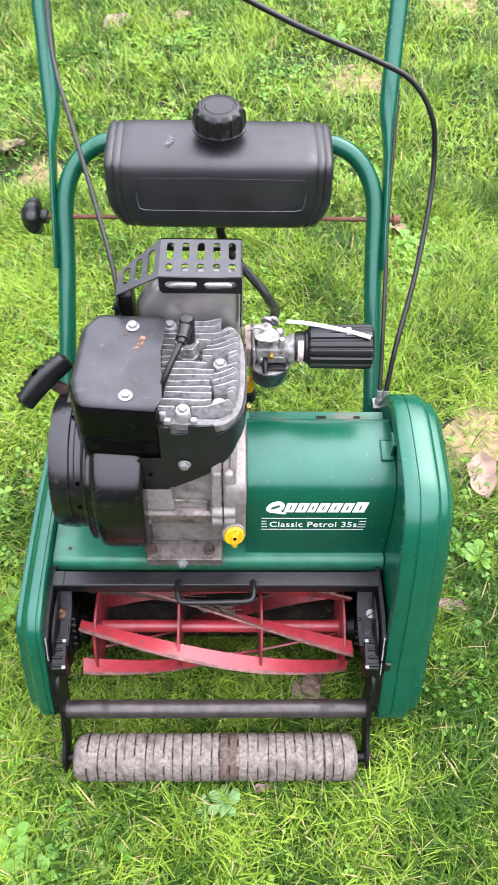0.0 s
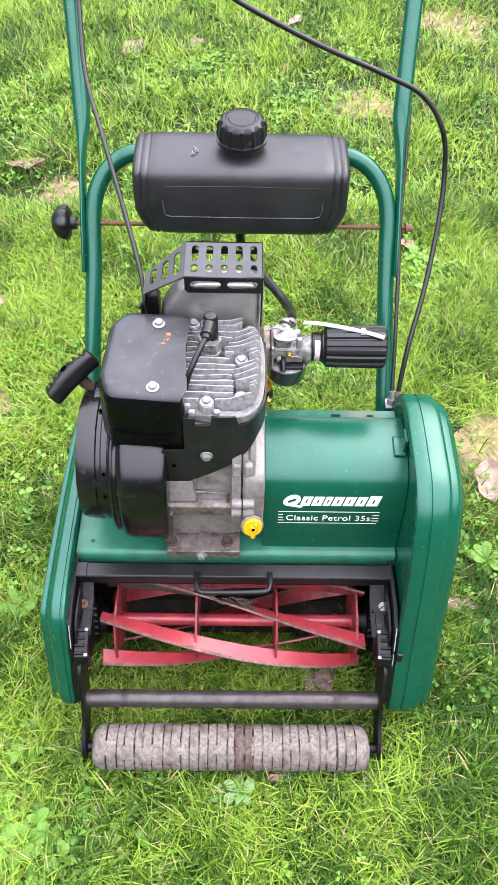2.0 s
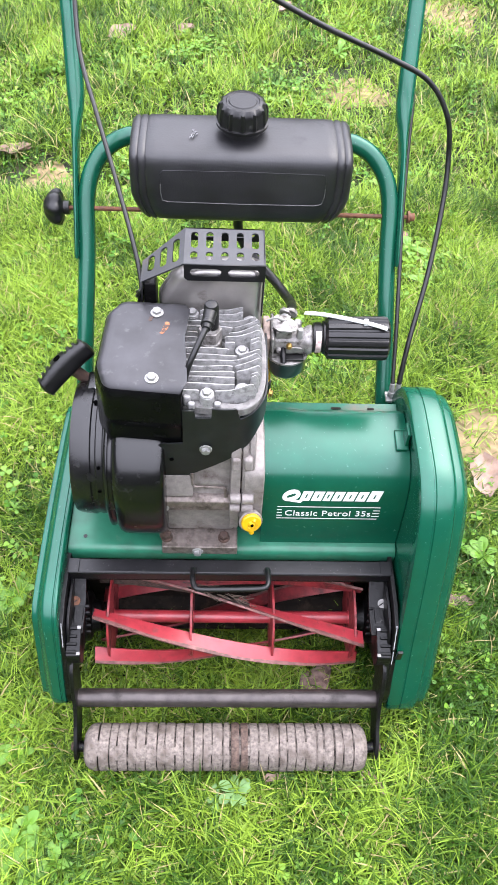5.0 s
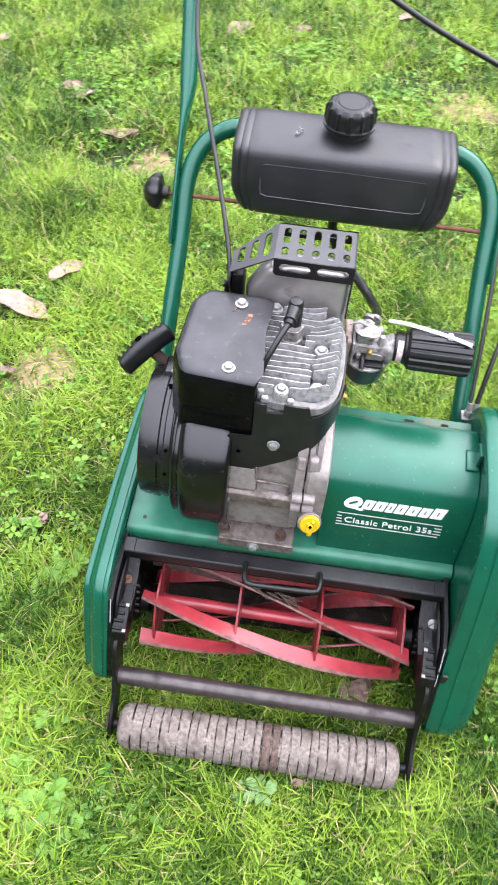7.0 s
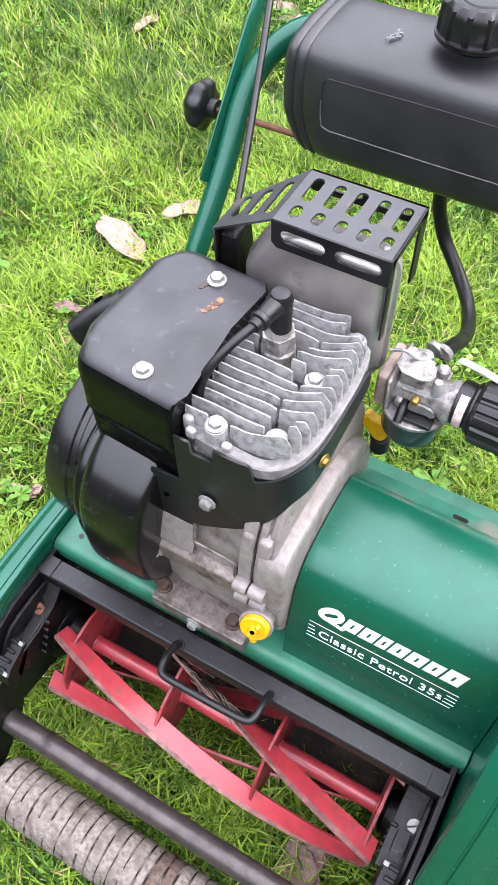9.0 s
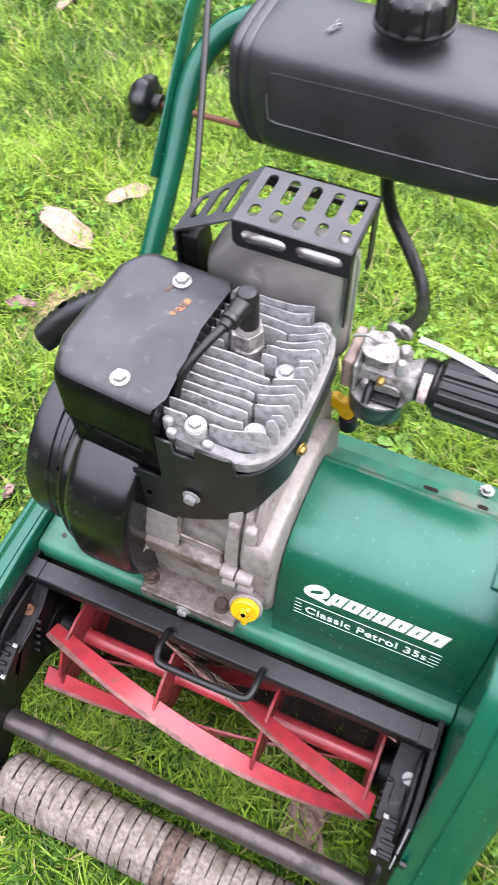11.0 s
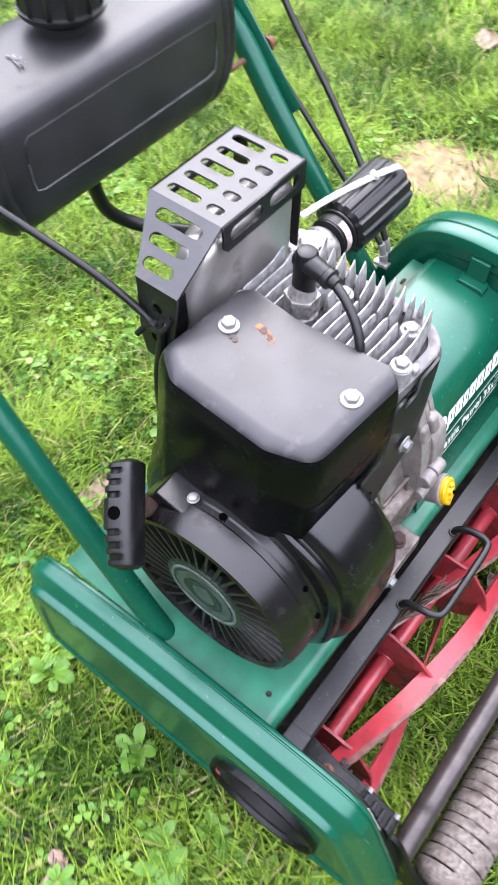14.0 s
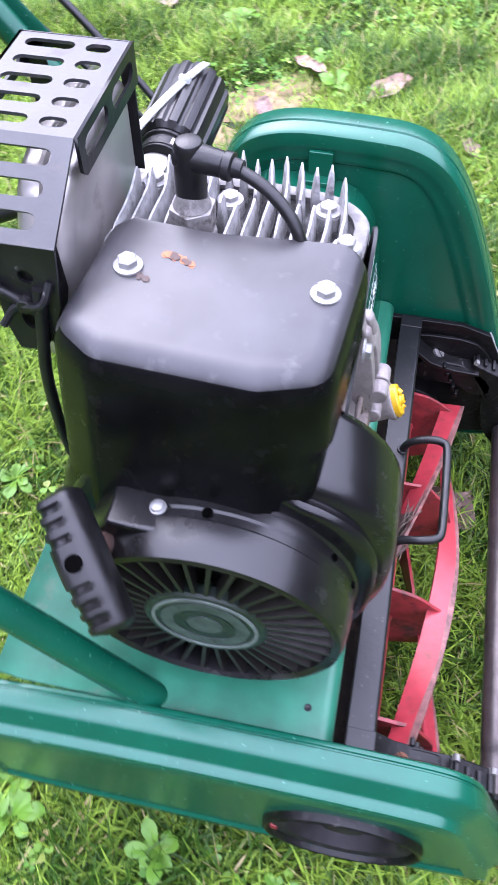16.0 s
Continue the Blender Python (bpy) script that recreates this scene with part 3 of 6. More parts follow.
def reel_blade(start, face=None):
    bm = bmesh.new()
    rings = []
    for i in range(41):
        x = -0.1765 + 0.353 * i / 40
        a = start - 106 * i / 40
        # the strip leans back from its cutting edge towards the hub
        e0, e1 = reel_point(x, a, RR, 0.0), reel_point(x, a + 13, RR - 0.0185, 0.0)
        n = (e1 - e0).cross(Vector((1, 0, 0))).normalized() * 0.0016
        em = e0 + (e1 - e0) * (0.2 + 0.04 * math.sin(0.5 * i + start))
        rings.append([e0 - n, e0 + n, em + n, e1 + n, e1 - n, em - n])
    loft(bm, rings)
    b = part("blade", bm, [face or RED, EDGE, WORN_EDGE, RED], reel, "red helical blade with worn bare edge", bev=0.0004, seg=1)
    for p in b.data.polygons:
        if abs(p.normal.x) < 0.75:
            c = Vector(p.center)
            if math.hypot(c.y - RY, c.z - RZ) > RR - 0.0022:
                p.material_index = 1
            elif math.hypot(c.y - RY, c.z - RZ) > RR - 0.0048:
                p.material_index = 2
            elif face is MUDDY_BLADE and c.x > 0.03:
                p.material_index = 3
    return b


for k in range(5):
    reel_blade(63 + 72 * k, (RED, MUDDY_BLADE, RED_DULL, RED_DULL, RED)[k])
for x in (-0.158, -0.05, 0.058, 0.166):
    bm = bmesh.new()
    phase = 63 - 106 * (x + 0.1765) / 0.353
    ring = []
    for i in range(60):
        a = i * 6 - 180
        near = min(abs((a - phase - 72 * k + 180) % 360 - 180) for k in range(-5, 6))
        ring.append((a, 0.0525 + 0.0045 * max(0, 1 - near / 16)))
    loft(bm, [[reel_point(x - 0.0016, a, r) for a, r in ring], [reel_point(x + 0.0016, a, r) for a, r in ring]])
    part("spider_disc", bm, RED_DULL, reel, "dirty dark red spider disc", bev=0.0005)
    bm = bmesh.new()
    cyl(bm, (x - 0.0035, RY, RZ), (x + 0.0035, RY, RZ), 0.0098, 20)
    part("hub", bm, RED, reel, bev=0.0015)

# ---- front roller, its arms and the tie bar ----
bm = bmesh.new()
AXLE_Y = 0.011
cyl(bm, (-0.165, AXLE_Y, 0.043), (0.165, AXLE_Y, 0.043), 0.0288, 40)
cyl(bm, (-0.197, AXLE_Y, 0.043), (0.197, AXLE_Y, 0.043), 0.006, 16)
roller = part("front_roller", bm, GROOVE, mower, "grooved grey front roller caked with mud")
rnd = random.Random(8)
edges_x = [-0.185] + [x + rnd.uniform(-0.0016, 0.0016) for x in np.linspace(-0.165, 0.163, 28)] + [0.183]
rnd = random.Random(3)
for a, b in zip(edges_x, edges_x[1:]):
    bm = bmesh.new()
    r = 0.0298 + rnd.uniform(-0.0004, 0.0003)
    g = rnd.uniform(0.0005, 0.0012)
    first, last = a < -0.184, b > 0.182
    prof = [(a + g, 0.0265), (a + g, r - 0.0008), (a + g + 0.0007, r), (b - g - 0.0007, r), (b - g, r - 0.0008), (b - g, 0.0265)]
    if first:
        prof = [(a - 0.0015, 0.011), (a, 0.0185), (a + 0.003, 0.0242), (a + 0.007, 0.0278), (a + 0.012, r), (b - g, r), (b - g, 0.0265)]
    if last:
        prof = [(a + g, 0.0265), (a + g, r), (b - 0.011, r), (b - 0.006, 0.0278), (b - 0.002, 0.0242), (b, 0.019), (b + 0.001, 0.012)]
    rings = []
    for s, q in prof:
        rings.append([Vector((s + 0.0003 * math.sin(3 * t + a * 90), AXLE_Y + q * (1 + 0.012 * math.sin(5 * t + 60 * a)) * math.cos(t), 0.043 + q * math.sin(t))) for t in np.linspace(0, 2 * math.pi, 40, endpoint=False)])
    loft(bm, rings)
    part("ring", bm, ROLLER_BROWN if 0.0 < a < 0.026 else ROLLER, roller)
rnd = random.Random(29)
for x in edges_x[1:-1]:
    if rnd.random() > (0.6 if x < 0 else 0.35):
        continue
    a0 = radians(rnd.uniform(80, 112))
    a1 = a0 + radians(rnd.uniform(14, 46))
    bm = bmesh.new()
    n = 12
    rings = []
    for i in range(n + 1):
        t = a0 + (a1 - a0) * i / n
        r = 0.0297 + rnd.uniform(-0.0004, 0.0001) - (0.0012 if i in (0, n) else 0)
        w = 0.0016 + rnd.uniform(-0.0002, 0.0004)
        rings.append([(x + u, AXLE_Y + q * math.cos(t), 0.043 + q * math.sin(t)) for u, q in ((-w, 0.028), (w, 0.028), (w, r), (0, r + 0.0001), (-w, r))])
    loft(bm, rings)
    part("packed_mud", bm, ROLLER, roller, "grey mud filling a groove")
for s in (-1, 1):
    bm = bmesh.new()
    prism_x(bm, rounded([(-0.007, 0.034), (-0.005, 0.058), (0.038, 0.088), (0.06, 0.15), (0.075, 0.165), (0.095, 0.16), (0.09, 0.11), (0.073, 0.072), (0.021, 0.028)], 2), s * 0.1935, s * 0.1982)
    arm = part("roller_arm", bm, GRIMY, mower, "rusty black roller arm plate", bev=0.0006)
    bolt(BOLT_RUSTY, (s * 0.198, AXLE_Y, 0.043), (s, 0, 0), arm, "rusty axle bolt")
    bolt(BOLT_SMALL, (s * 0.198, 0.062, 0.09), (s, 0, 0), arm)
    bm = bmesh.new()
    cyl(bm, (s * 0.18, AXLE_Y, 0.043), (s * 0.1936, AXLE_Y, 0.043), 0.0072, 16)
    part("collar", bm, GRIMY, arm, bev=0.001)
bm = bmesh.new()
cyl(bm, (-0.1985, 0.059, 0.092), (0.1985, 0.059, 0.092), 0.0116, 28)
part("tie_bar", bm, WORN_BAR, mower, "worn black steel tie bar", bev=0.001)

# ---- side covers ----
def cover_rings(profile, steps):
    return [[(x, y, z) for y, z in inset(profile, d)] for x, d in steps]


left = rounded([(0.049, 0.092), (0.0515, 0.112), (0.082, 0.19), (0.103, 0.242), (0.15, 0.25), (0.29, 0.2485), (0.40, 0.238), (0.455, 0.228), (0.474, 0.20),
                (0.478, 0.09), (0.46, 0.064), (0.30, 0.060), (0.13, 0.062), (0.064, 0.073)], 3)
bm = bmesh.new()
rings = cover_rings(left, [(-0.2062, 0.012), (-0.2062, 0.003), (-0.2072, 0.0008), (-0.2085, 0), (-0.2105, 0.0), (-0.2112, 0.0012), (-0.2122, 0.0012), (-0.213, 0), (-0.2215, 0.0003), (-0.2240, 0.0012), (-0.2262, 0.0036),
                             (-0.2315, 0.0118), (-0.2328, 0.0134), (-0.2342, 0.0138), (-0.2368, 0.0139), (-0.2392, 0.0151), (-0.2404, 0.0178), (-0.241, 0.0225), (-0.2412, 0.03), (-0.239, 0.0325)])
vs = loft(bm, rings, caps=False)
bm.faces.new(vs[0])
WY, WZ, WR = 0.177, 0.140, 0.056
hole = [bm.verts.new((-0.239, WY + WR * math.cos(t), WZ + WR * math.sin(t))) for t in np.linspace(0, 2 * math.pi, 48, endpoint=False)]
ed = [bm.edges.new((hole[i - 1], hole[i])) for i in range(48)] + [bm.edges.get((vs[-1][i - 1], vs[-1][i])) for i in range(len(vs[-1]))]
bmesh.ops.triangle_fill(bm, use_beauty=True, edges=ed)
inner = [bm.verts.new((-0.219, v.co.y, v.co.z)) for v in hole]
for i in range(48):
    bm.faces.new((hole[i - 1], hole[i], inner[i], inner[i - 1]))
left_cover = part("side_cover", bm, GREEN, mower, "glossy green side cover with a round wheel opening")
bm = bmesh.new()
lathe(bm, (-0.2235, WY, WZ), (-1, 0, 0), [(0, 0.054), (0.012, 0.054), (0.018, 0.05), (0.017, 0.042), (0.006, 0.036), (0.004, 0.018), (0.012, 0.015), (0.013, 0.006)], 40)
part("wheel", bm, HUB, left_cover, "dusty dark wheel hub inside the opening")
bm = bmesh.new()
lathe(bm, (-0.238, WY, WZ), (-1, 0, 0), [(-0.004, 0.053), (0.0055, 0.0535), (0.0072, 0.0545), (0.0076, 0.0556), (0.0064, 0.057), (0.0003, 0.0582)], 48, caps=False)
part("opening_rim", bm, GRIMY, left_cover, "black rubber rim of the opening")
bm = bmesh.new()
box(bm, -0.2425, -0.234, 0.2235, 0.2295, 0.123, 0.133)
part("red_tab", bm, RED_DULL, left_cover, "small red tab inside the opening", bev=0.001)
# rubbed streaks along the shoulder of the side cover
rnd = random.Random(17)
shoulder = [q for q in inset(left, 0.0155) if q[1] > 0.09 and 0.06 < q[0] < 0.4]
ledge = [q for q in inset(left, 0.0006) if q[1] > 0.09 and 0.06 < q[0] < 0.4]
for k in range(16):
    src, x = (shoulder, -0.2393) if k % 3 else (ledge, -0.2205)
    i = rnd.choice([rnd.randrange(2, len(src) - 6), rnd.randrange(2, len(src) // 3)])
    y0, z0 = src[i]
    y1, z1 = src[i + 1]
    d = Vector((0, y1 - y0, z1 - z0)).normalized()
    ln, side = rnd.uniform(0.002, 0.009), rnd.uniform(-0.0016, 0.0016)
    p = Vector((x + side, y0, z0))
    bm = bmesh.new()
    tube(bm, [p, p + d * ln * 0.5 + Vector((rnd.uniform(-0.0004, 0.0004), 0, 0)), p + d * ln], 0.0004, 5, radii=[0.0002, rnd.uniform(0.0003, 0.0007), 0.0002])
    part("scuff", bm, SCUFF_GREEN, left_cover)

right = rounded([(0.047, 0.076), (0.05, 0.107), (0.088, 0.195), (0.115, 0.272), (0.155, 0.365), (0.192, 0.402), (0.25, 0.406), (0.315, 0.406), (0.354, 0.386),
                 (0.387, 0.31), (0.405, 0.24), (0.425, 0.12), (0.41, 0.06), (0.30, 0.055), (0.15, 0.055), (0.07, 0.06)], 3)
bm = bmesh.new()
rings = cover_rings(right, [(0.2118, 0.032), (0.2118, 0.030), (0.2112, 0.0275), (0.2095, 0.0255), (0.2092, 0.022), (0.209, 0.0165), (0.2078, 0.0145), (0.2073, 0.0115), (0.2072, 0.005), (0.208, 0.0015), (0.21, 0.0),
                              (0.2225, -0.0004), (0.2232, 0.0009), (0.2246, 0.0009), (0.2255, -0.0005), (0.2415, 0.0), (0.2455, 0.002), (0.2475, 0.0068), (0.2505, 0.0085), (0.2565, 0.0092),
                              (0.2605, 0.0125), (0.263, 0.018), (0.266, 0.021), (0.268, 0.027), (0.2683, 0.032)])
vs = loft(bm, rings, caps=True)
right_cover = part("chain_cover", bm, GREEN, mower, "tall glossy green chain cover with stepped rims")
bm = bmesh.new()
cyl(bm, (0.2662, 0.16, 0.17), (0.2675, 0.16, 0.17), 0.012, 20)
part("plug", bm, GREEN, right_cover, bev=0.0005)

# ---- curved cover with the printed name ----
face = [(0.2105, 0.2368), (0.2125, 0.25), (0.2165, 0.28), (0.2222, 0.312), (0.2285, 0.334), (0.2385, 0.3505), (0.253, 0.3605), (0.275, 0.3655), (0.30, 0.367), (0.318, 0.366), (0.327, 0.3625), (0.331, 0.352), (0.333, 0.3), (0.335, 0.24)]
face = [(p.x, p.y) for p in smooth_path([(y, z, 0) for y, z in face], 3)]
under = [(y + (0.0018 if z < 0.352 and y < 0.26 else 0 if y < 0.32 else -0.0018), z - (0.0018 if y > 0.228 else 0)) for y, z in face]
bm = bmesh.new()
prism_x(bm, face + under[::-1], 0.0365, 0.2112)
name_cover = part("curved_cover", bm, [GREEN, GREEN_GRIMY], mower, "curved green cover with white printed name", bev=0.0005, angle=30)
for p in name_cover.data.polygons:
    p.material_index = 1 if p.center.y > 0.321 else 0
bm = bmesh.new()
prism_x(bm, [(0.214, 0.24), (0.222, 0.30), (0.24, 0.348), (0.28, 0.3615), (0.326, 0.358), (0.33, 0.24)], 0.0372, 0.040)
part("end_wall", bm, GREEN, name_cover)
bm = bmesh.new()
box(bm, 0.04, 0.205, 0.322, 0.343, 0.3555, 0.3575)
part("rear_flange", bm, GREEN_GRIMY, name_cover, "dusty rear flange with slots", bev=0.0006)
# flat dark pieces carry the shade of the flange slots
for x, w in ((0.128, 0.013), (0.172, 0.009)):
    bm = bmesh.new()
    prism_z(bm, slot(x, 0.334, w, 0.0035), 0.3577, 0.3581)
    part("slot", bm, SHADOW_GAP, name_cover, "dark slot")
bm = bmesh.new()
prism_x(bm, [(0.264, 0.3635), (0.264, 0.3675), (0.267, 0.3695), (0.290, 0.3705), (0.293, 0.3685), (0.293, 0.3665)], 0.1945, 0.2085)
box(bm, 0.2042, 0.2082, 0.268, 0.288, 0.366, 0.391)
tab = part("locating_tab", bm, GREEN, mower, "green tab hooked over the chain cover", bev=0.002)


def on_face(u, v):
    """A point just off the printed face: u along x, v up the slope."""
    z = 0.285 + v * 0.972
    y = float(np.interp(z, [q for _, q in face[:18]], [p for p, _ in face[:18]]))
    return (u, y - 0.0007, z)


# white stripes beside and around the line of print
def print_bar(x0, x1, v0, v1, name="stripe", slant=0.0):
    bm = bmesh.new()
    n = 2
    low = [bm.verts.new(on_face(x0 + (x1 - x0) * i / n, v0)) for i in range(n + 1)]
    top = [bm.verts.new(on_face(x0 + slant + (x1 - x0) * i / n, v1)) for i in range(n + 1)]
    for i in range(n):
        bm.faces.new((low[i], low[i + 1], top[i + 1], top[i]))
    return part(name, bm, WHITE, name_cover, "white printed stripe")


print_bar(0.0545, 0.181, 0.0215, 0.0228)
print_bar(0.0545, 0.179, 0.0005, 0.0018)
for k in range(3):
    v = 0.0055 + 0.0052 * k
    print_bar(0.0545, 0.0615 - 0.0006 * k, v, v + 0.0014)
    print_bar(0.1715 + 0.0006 * k, 0.181, v, v + 0.0014)
tc = bpy.data.curves.new("lettering", "FONT")
tc.body, tc.size, tc.space_character, tc.extrude = "Classic Petrol 35s", 0.0132, 1.05, 0.0002
tx = new("lettering", tc)
bpy.context.view_layer.update()
wide = tx.dimensions.x
me = bpy.data.meshes.new_from_object(tx.evaluated_get(bpy.context.evaluated_depsgraph_get()))
bpy.data.objects.remove(tx)
for v in me.vertices:
    p = on_face(0.064 + v.co.x * 0.1055 / wide, 0.0062 + v.co.y * 1.02)
    v.co = (p[0], p[1] - v.co.z, p[2])
me.materials.clear()
me.materials.append(WHITE)
tagged(shared("lettering", me, Matrix(), name_cover), "white serif model lettering")


# the maker's mark: slanted white blocks of the size of its characters
def mark(points, holes=()):
    bm = bmesh.new()
    punched(bm, lambda u, v: on_face(u + 0.32 * v, v), points, list(holes))
    part("maker_mark", bm, WHITE, name_cover, "bold slanted white maker's mark")


def oval(cx, cy, rx, ry, n=20):
    return [(cx + rx * math.cos(t), cy + ry * math.sin(t)) for t in np.linspace(0, 2 * math.pi, n, endpoint=False)]


mark(oval(0.0575, 0.0408, 0.0105, 0.0092), [slot(0.0575, 0.0408, 0.0105, 0.0042, 0.5)])
mark([(0.0585, 0.0315), (0.0725, 0.0290), (0.0745, 0.0315), (0.0655, 0.0345)])
for x0, w, high in ((0.0697, 0.0122, 0.0475), (0.0837, 0.0124, 0.0475), (0.0979, 0.0088, 0.0475), (0.1086, 0.0122, 0.0475), (0.1226, 0.013, 0.0475), (0.1375, 0.012, 0.0475), (0.1515, 0.0145, 0.0492)):
    mark([(x0, 0.0328), (x0 + w, 0.0328), (x0 + w, high), (x0, high)], [slot(x0 + w * 0.5, 0.0402, 0.0068, 0.0018, math.pi / 2, 4)])

# ---- engine: crankcase, cylinder and head ----
bm = bmesh.new()
prism_x(bm, rounded([(0.2165, 0.238), (0.2155, 0.318), (0.2155, 0.334), (0.2225, 0.345), (0.236, 0.39), (0.25, 0.44), (0.34, 0.44), (0.375, 0.40), (0.385, 0.30), (0.375, 0.25)], 1), -0.08, 0.002)
crank = part("crankcase", bm, ALU, mower, "grimy cast aluminium crankcase", bev=0.002)
bm = bmesh.new()
prism_x(bm, rounded([(0.2075, 0.311), (0.206, 0.332), (0.213, 0.3375), (0.232, 0.338), (0.232, 0.309)], 1), -0.087, 0.0015)
part("casting_ledge", bm, ALU_DIRTY, crank, "oily cast ledge across the crankcase", bev=0.0012)
bm = bmesh.new()
loft(bm, [[(x, 0.2125 + d * 0.4, 0.3385 - d * 0.6) if j < 0.5 else (x, 0.2225 + d * 0.4, 0.3665 - d) for x, j in ((-0.083 + d, 0), (-0.05 - d, 0), (-0.05 - d, 1), (-0.083 + d, 1))] for d in (-0.004, 0.0, 0.0022)][::-1])
part("cast_bulge", bm, ALU, crank, "rounded pale casting bulge", bev=0.004, seg=3)
# stepped web beside the parting line
bm = bmesh.new()
tube(bm, [(-0.048, 0.222, 0.374), (-0.0475, 0.2175, 0.3575), (-0.045, 0.216, 0.3545), (-0.012, 0.2155, 0.354), (-0.009, 0.2155, 0.352), (-0.009, 0.213, 0.338)], 0.0019, 8)
part("cast_web", bm, ALU_DIRTY, crank, "raised casting line")
bm = bmesh.new()
prism_x(bm, rounded([(0.208, 0.262), (0.205, 0.33), (0.212, 0.39), (0.232, 0.437), (0.27, 0.458), (0.33, 0.452), (0.375, 0.41), (0.387, 0.33), (0.378, 0.25), (0.25, 0.247)], 2), -0.0035, 0.0075)
part("flange", bm, ALU, crank, "cast flange with dark gasket line", bev=0.001)
bm = bmesh.new()
prism_x(bm, rounded([(0.212, 0.262), (0.209, 0.33), (0.216, 0.388), (0.235, 0.432), (0.27, 0.452), (0.328, 0.446), (0.37, 0.405), (0.382, 0.33), (0.372, 0.25), (0.25, 0.25)], 2), 0.0078, 0.0098)
part("gasket", bm, GROOVE, crank)
bm = bmesh.new()
prof = rounded([(0.209, 0.262), (0.206, 0.33), (0.213, 0.389), (0.233, 0.435), (0.27, 0.456), (0.33, 0.45), (0.373, 0.408), (0.385, 0.33), (0.375, 0.25), (0.25, 0.248)], 2)
loft(bm, [[(x, y, z) for y, z in inset(prof, d)] for x, d in ((0.0095, 0.001), (0.0095, 0), (0.0150, 0), (0.0156, 0.0035), (0.017, 0.0035), (0.0176, 0.001), (0.0225, 0.001), (0.0238, 0.0025), (0.0242, 0.006))])
case_cover = part("side_cover_casting", bm, ALU, crank, "pale cast crankcase side cover", bev=0.0008)
# the lower half of the cover bulges outwards below a stepped shoulder
bm = bmesh.new()
prof = rounded([(0.2075, 0.27), (0.2045, 0.33), (0.2075, 0.37), (0.213, 0.388), (0.2275, 0.394), (0.245, 0.397), (0.33, 0.395), (0.368, 0.365), (0.378, 0.31), (0.37, 0.255), (0.25, 0.25)], 2)
loft(bm, [[(x, y, z) for y, z in inset(prof, d)] for x, d in ((0.012, 0.0), (0.0305, 0.0), (0.0335, 0.0008), (0.035, 0.003), (0.0354, 0.007))])
part("cover_bulge", bm, ALU, case_cover, "rounded bulge of the side cover", bev=0.0008)
for y, z in ((0.236, 0.418), (0.262, 0.452), (0.34, 0.448)):
    bm = bmesh.new()
    cyl(bm, (-0.001, y + 0.003, z), (0.0205, y + 0.003, z), 0.0044, 14)
    part("bolt_boss", bm, ALU, crank, bev=0.001)
for y, z in ((0.265, 0.452), (0.239, 0.418)):
    bolt(SCREW, (0.0205, y, z), (1, 0, 0), crank, "small case screw")
# lugs of the shoulder and a small brass-coloured screw above it
for x0, x1 in ((-0.003, 0.007), (0.0105, 0.021)):
    bm = bmesh.new()
    prism_x(bm, [(0.2115, 0.392), (0.2165, 0.407), (0.228, 0.409), (0.228, 0.391)], x0, x1)
    part("shoulder_lug", bm, ALU, crank, bev=0.003, seg=3)
bm = bmesh.new()
box(bm, -0.086, 0.0075, 0.1915, 0.225, 0.2375, 0.2545)
BOLT_FOOT = hex_bolt_mesh("bolt", 0.0062, 0.010, RUST_DARK, 1.2)
foot = part("engine_foot", bm, ALU_DIRTY, mower, "stained aluminium mounting foot", bev=0.0015)
for x in (-0.0805, -0.0095):
    bolt(BOLT_FOOT, (x, 0.2055, 0.2545), UP, foot, "rusty mounting bolt")
bolt(BOLT, (-0.042, 0.1915, 0.2455), FRONT, foot, "plated bolt on the foot")
bolt(BOLT_SMALL, (-0.081, 0.2072, 0.322), FRONT, crank, "plated small bolt")
# oil filler with its yellow cap
for y, z in ((0.204, 0.349), (0.206, 0.3275)):
    bm = bmesh.new()
    cyl(bm, (-0.004, y, z), (0.0085, y, z), 0.0066, 18)
    cyl(bm, (0.0095, y, z), (0.0235, y, z), 0.0066, 18)
    part("clamp_boss", bm, ALU, crank, "cast clamp beside the oil filler", bev=0.0015)
bolt(SCREW, (0.022, 0.2165, 0.308), FRONT, crank, "small plated bolt")
bm = bmesh.new()
prism_x(bm, [(0.222, 0.384), (0.2265, 0.4), (0.24, 0.4), (0.236, 0.384)], -0.001, 0.0195)
part("case_lug", bm, ALU, crank, bev=0.001)
bm = bmesh.new()
lathe(bm, (0.014, 0.238, 0.298), Vector((0.008, -0.05, 0.022)), [(0, 0.012), (0.03, 0.012), (0.046, 0.0125), (0.049, 0.0142), (0.052, 0.0142)], 24)
filler = part("oil_filler", bm, ALU, mower, "cast oil filler neck with yellow cap", bev=0.0008)
d = Vector((0.008, -0.05, 0.022)).normalized()
tip = Vector((0.014, 0.238, 0.298)) + d * 0.052
bm = bmesh.new()
lathe(bm, tip, d, [(-0.001, 0.012), (0.0035, 0.012), (0.0048, 0.0108), (0.0044, 0.0042), (0.0056, 0.0036), (0.0068, 0.0036), (0.0076, 0.003), (0.0078, 0.002)], 28)
side = d.cross(Vector((1, 0, 0))).normalized()
for w in (-1, 1):
    cyl(bm, tip + d * 0.0035 + Vector((0.004 * w, 0, 0)) + side * 0.006 * w, tip + d * 0.0065 + Vector((0.002 * w, 0, 0)) + side * 0.004 * w, 0.0022, 10)
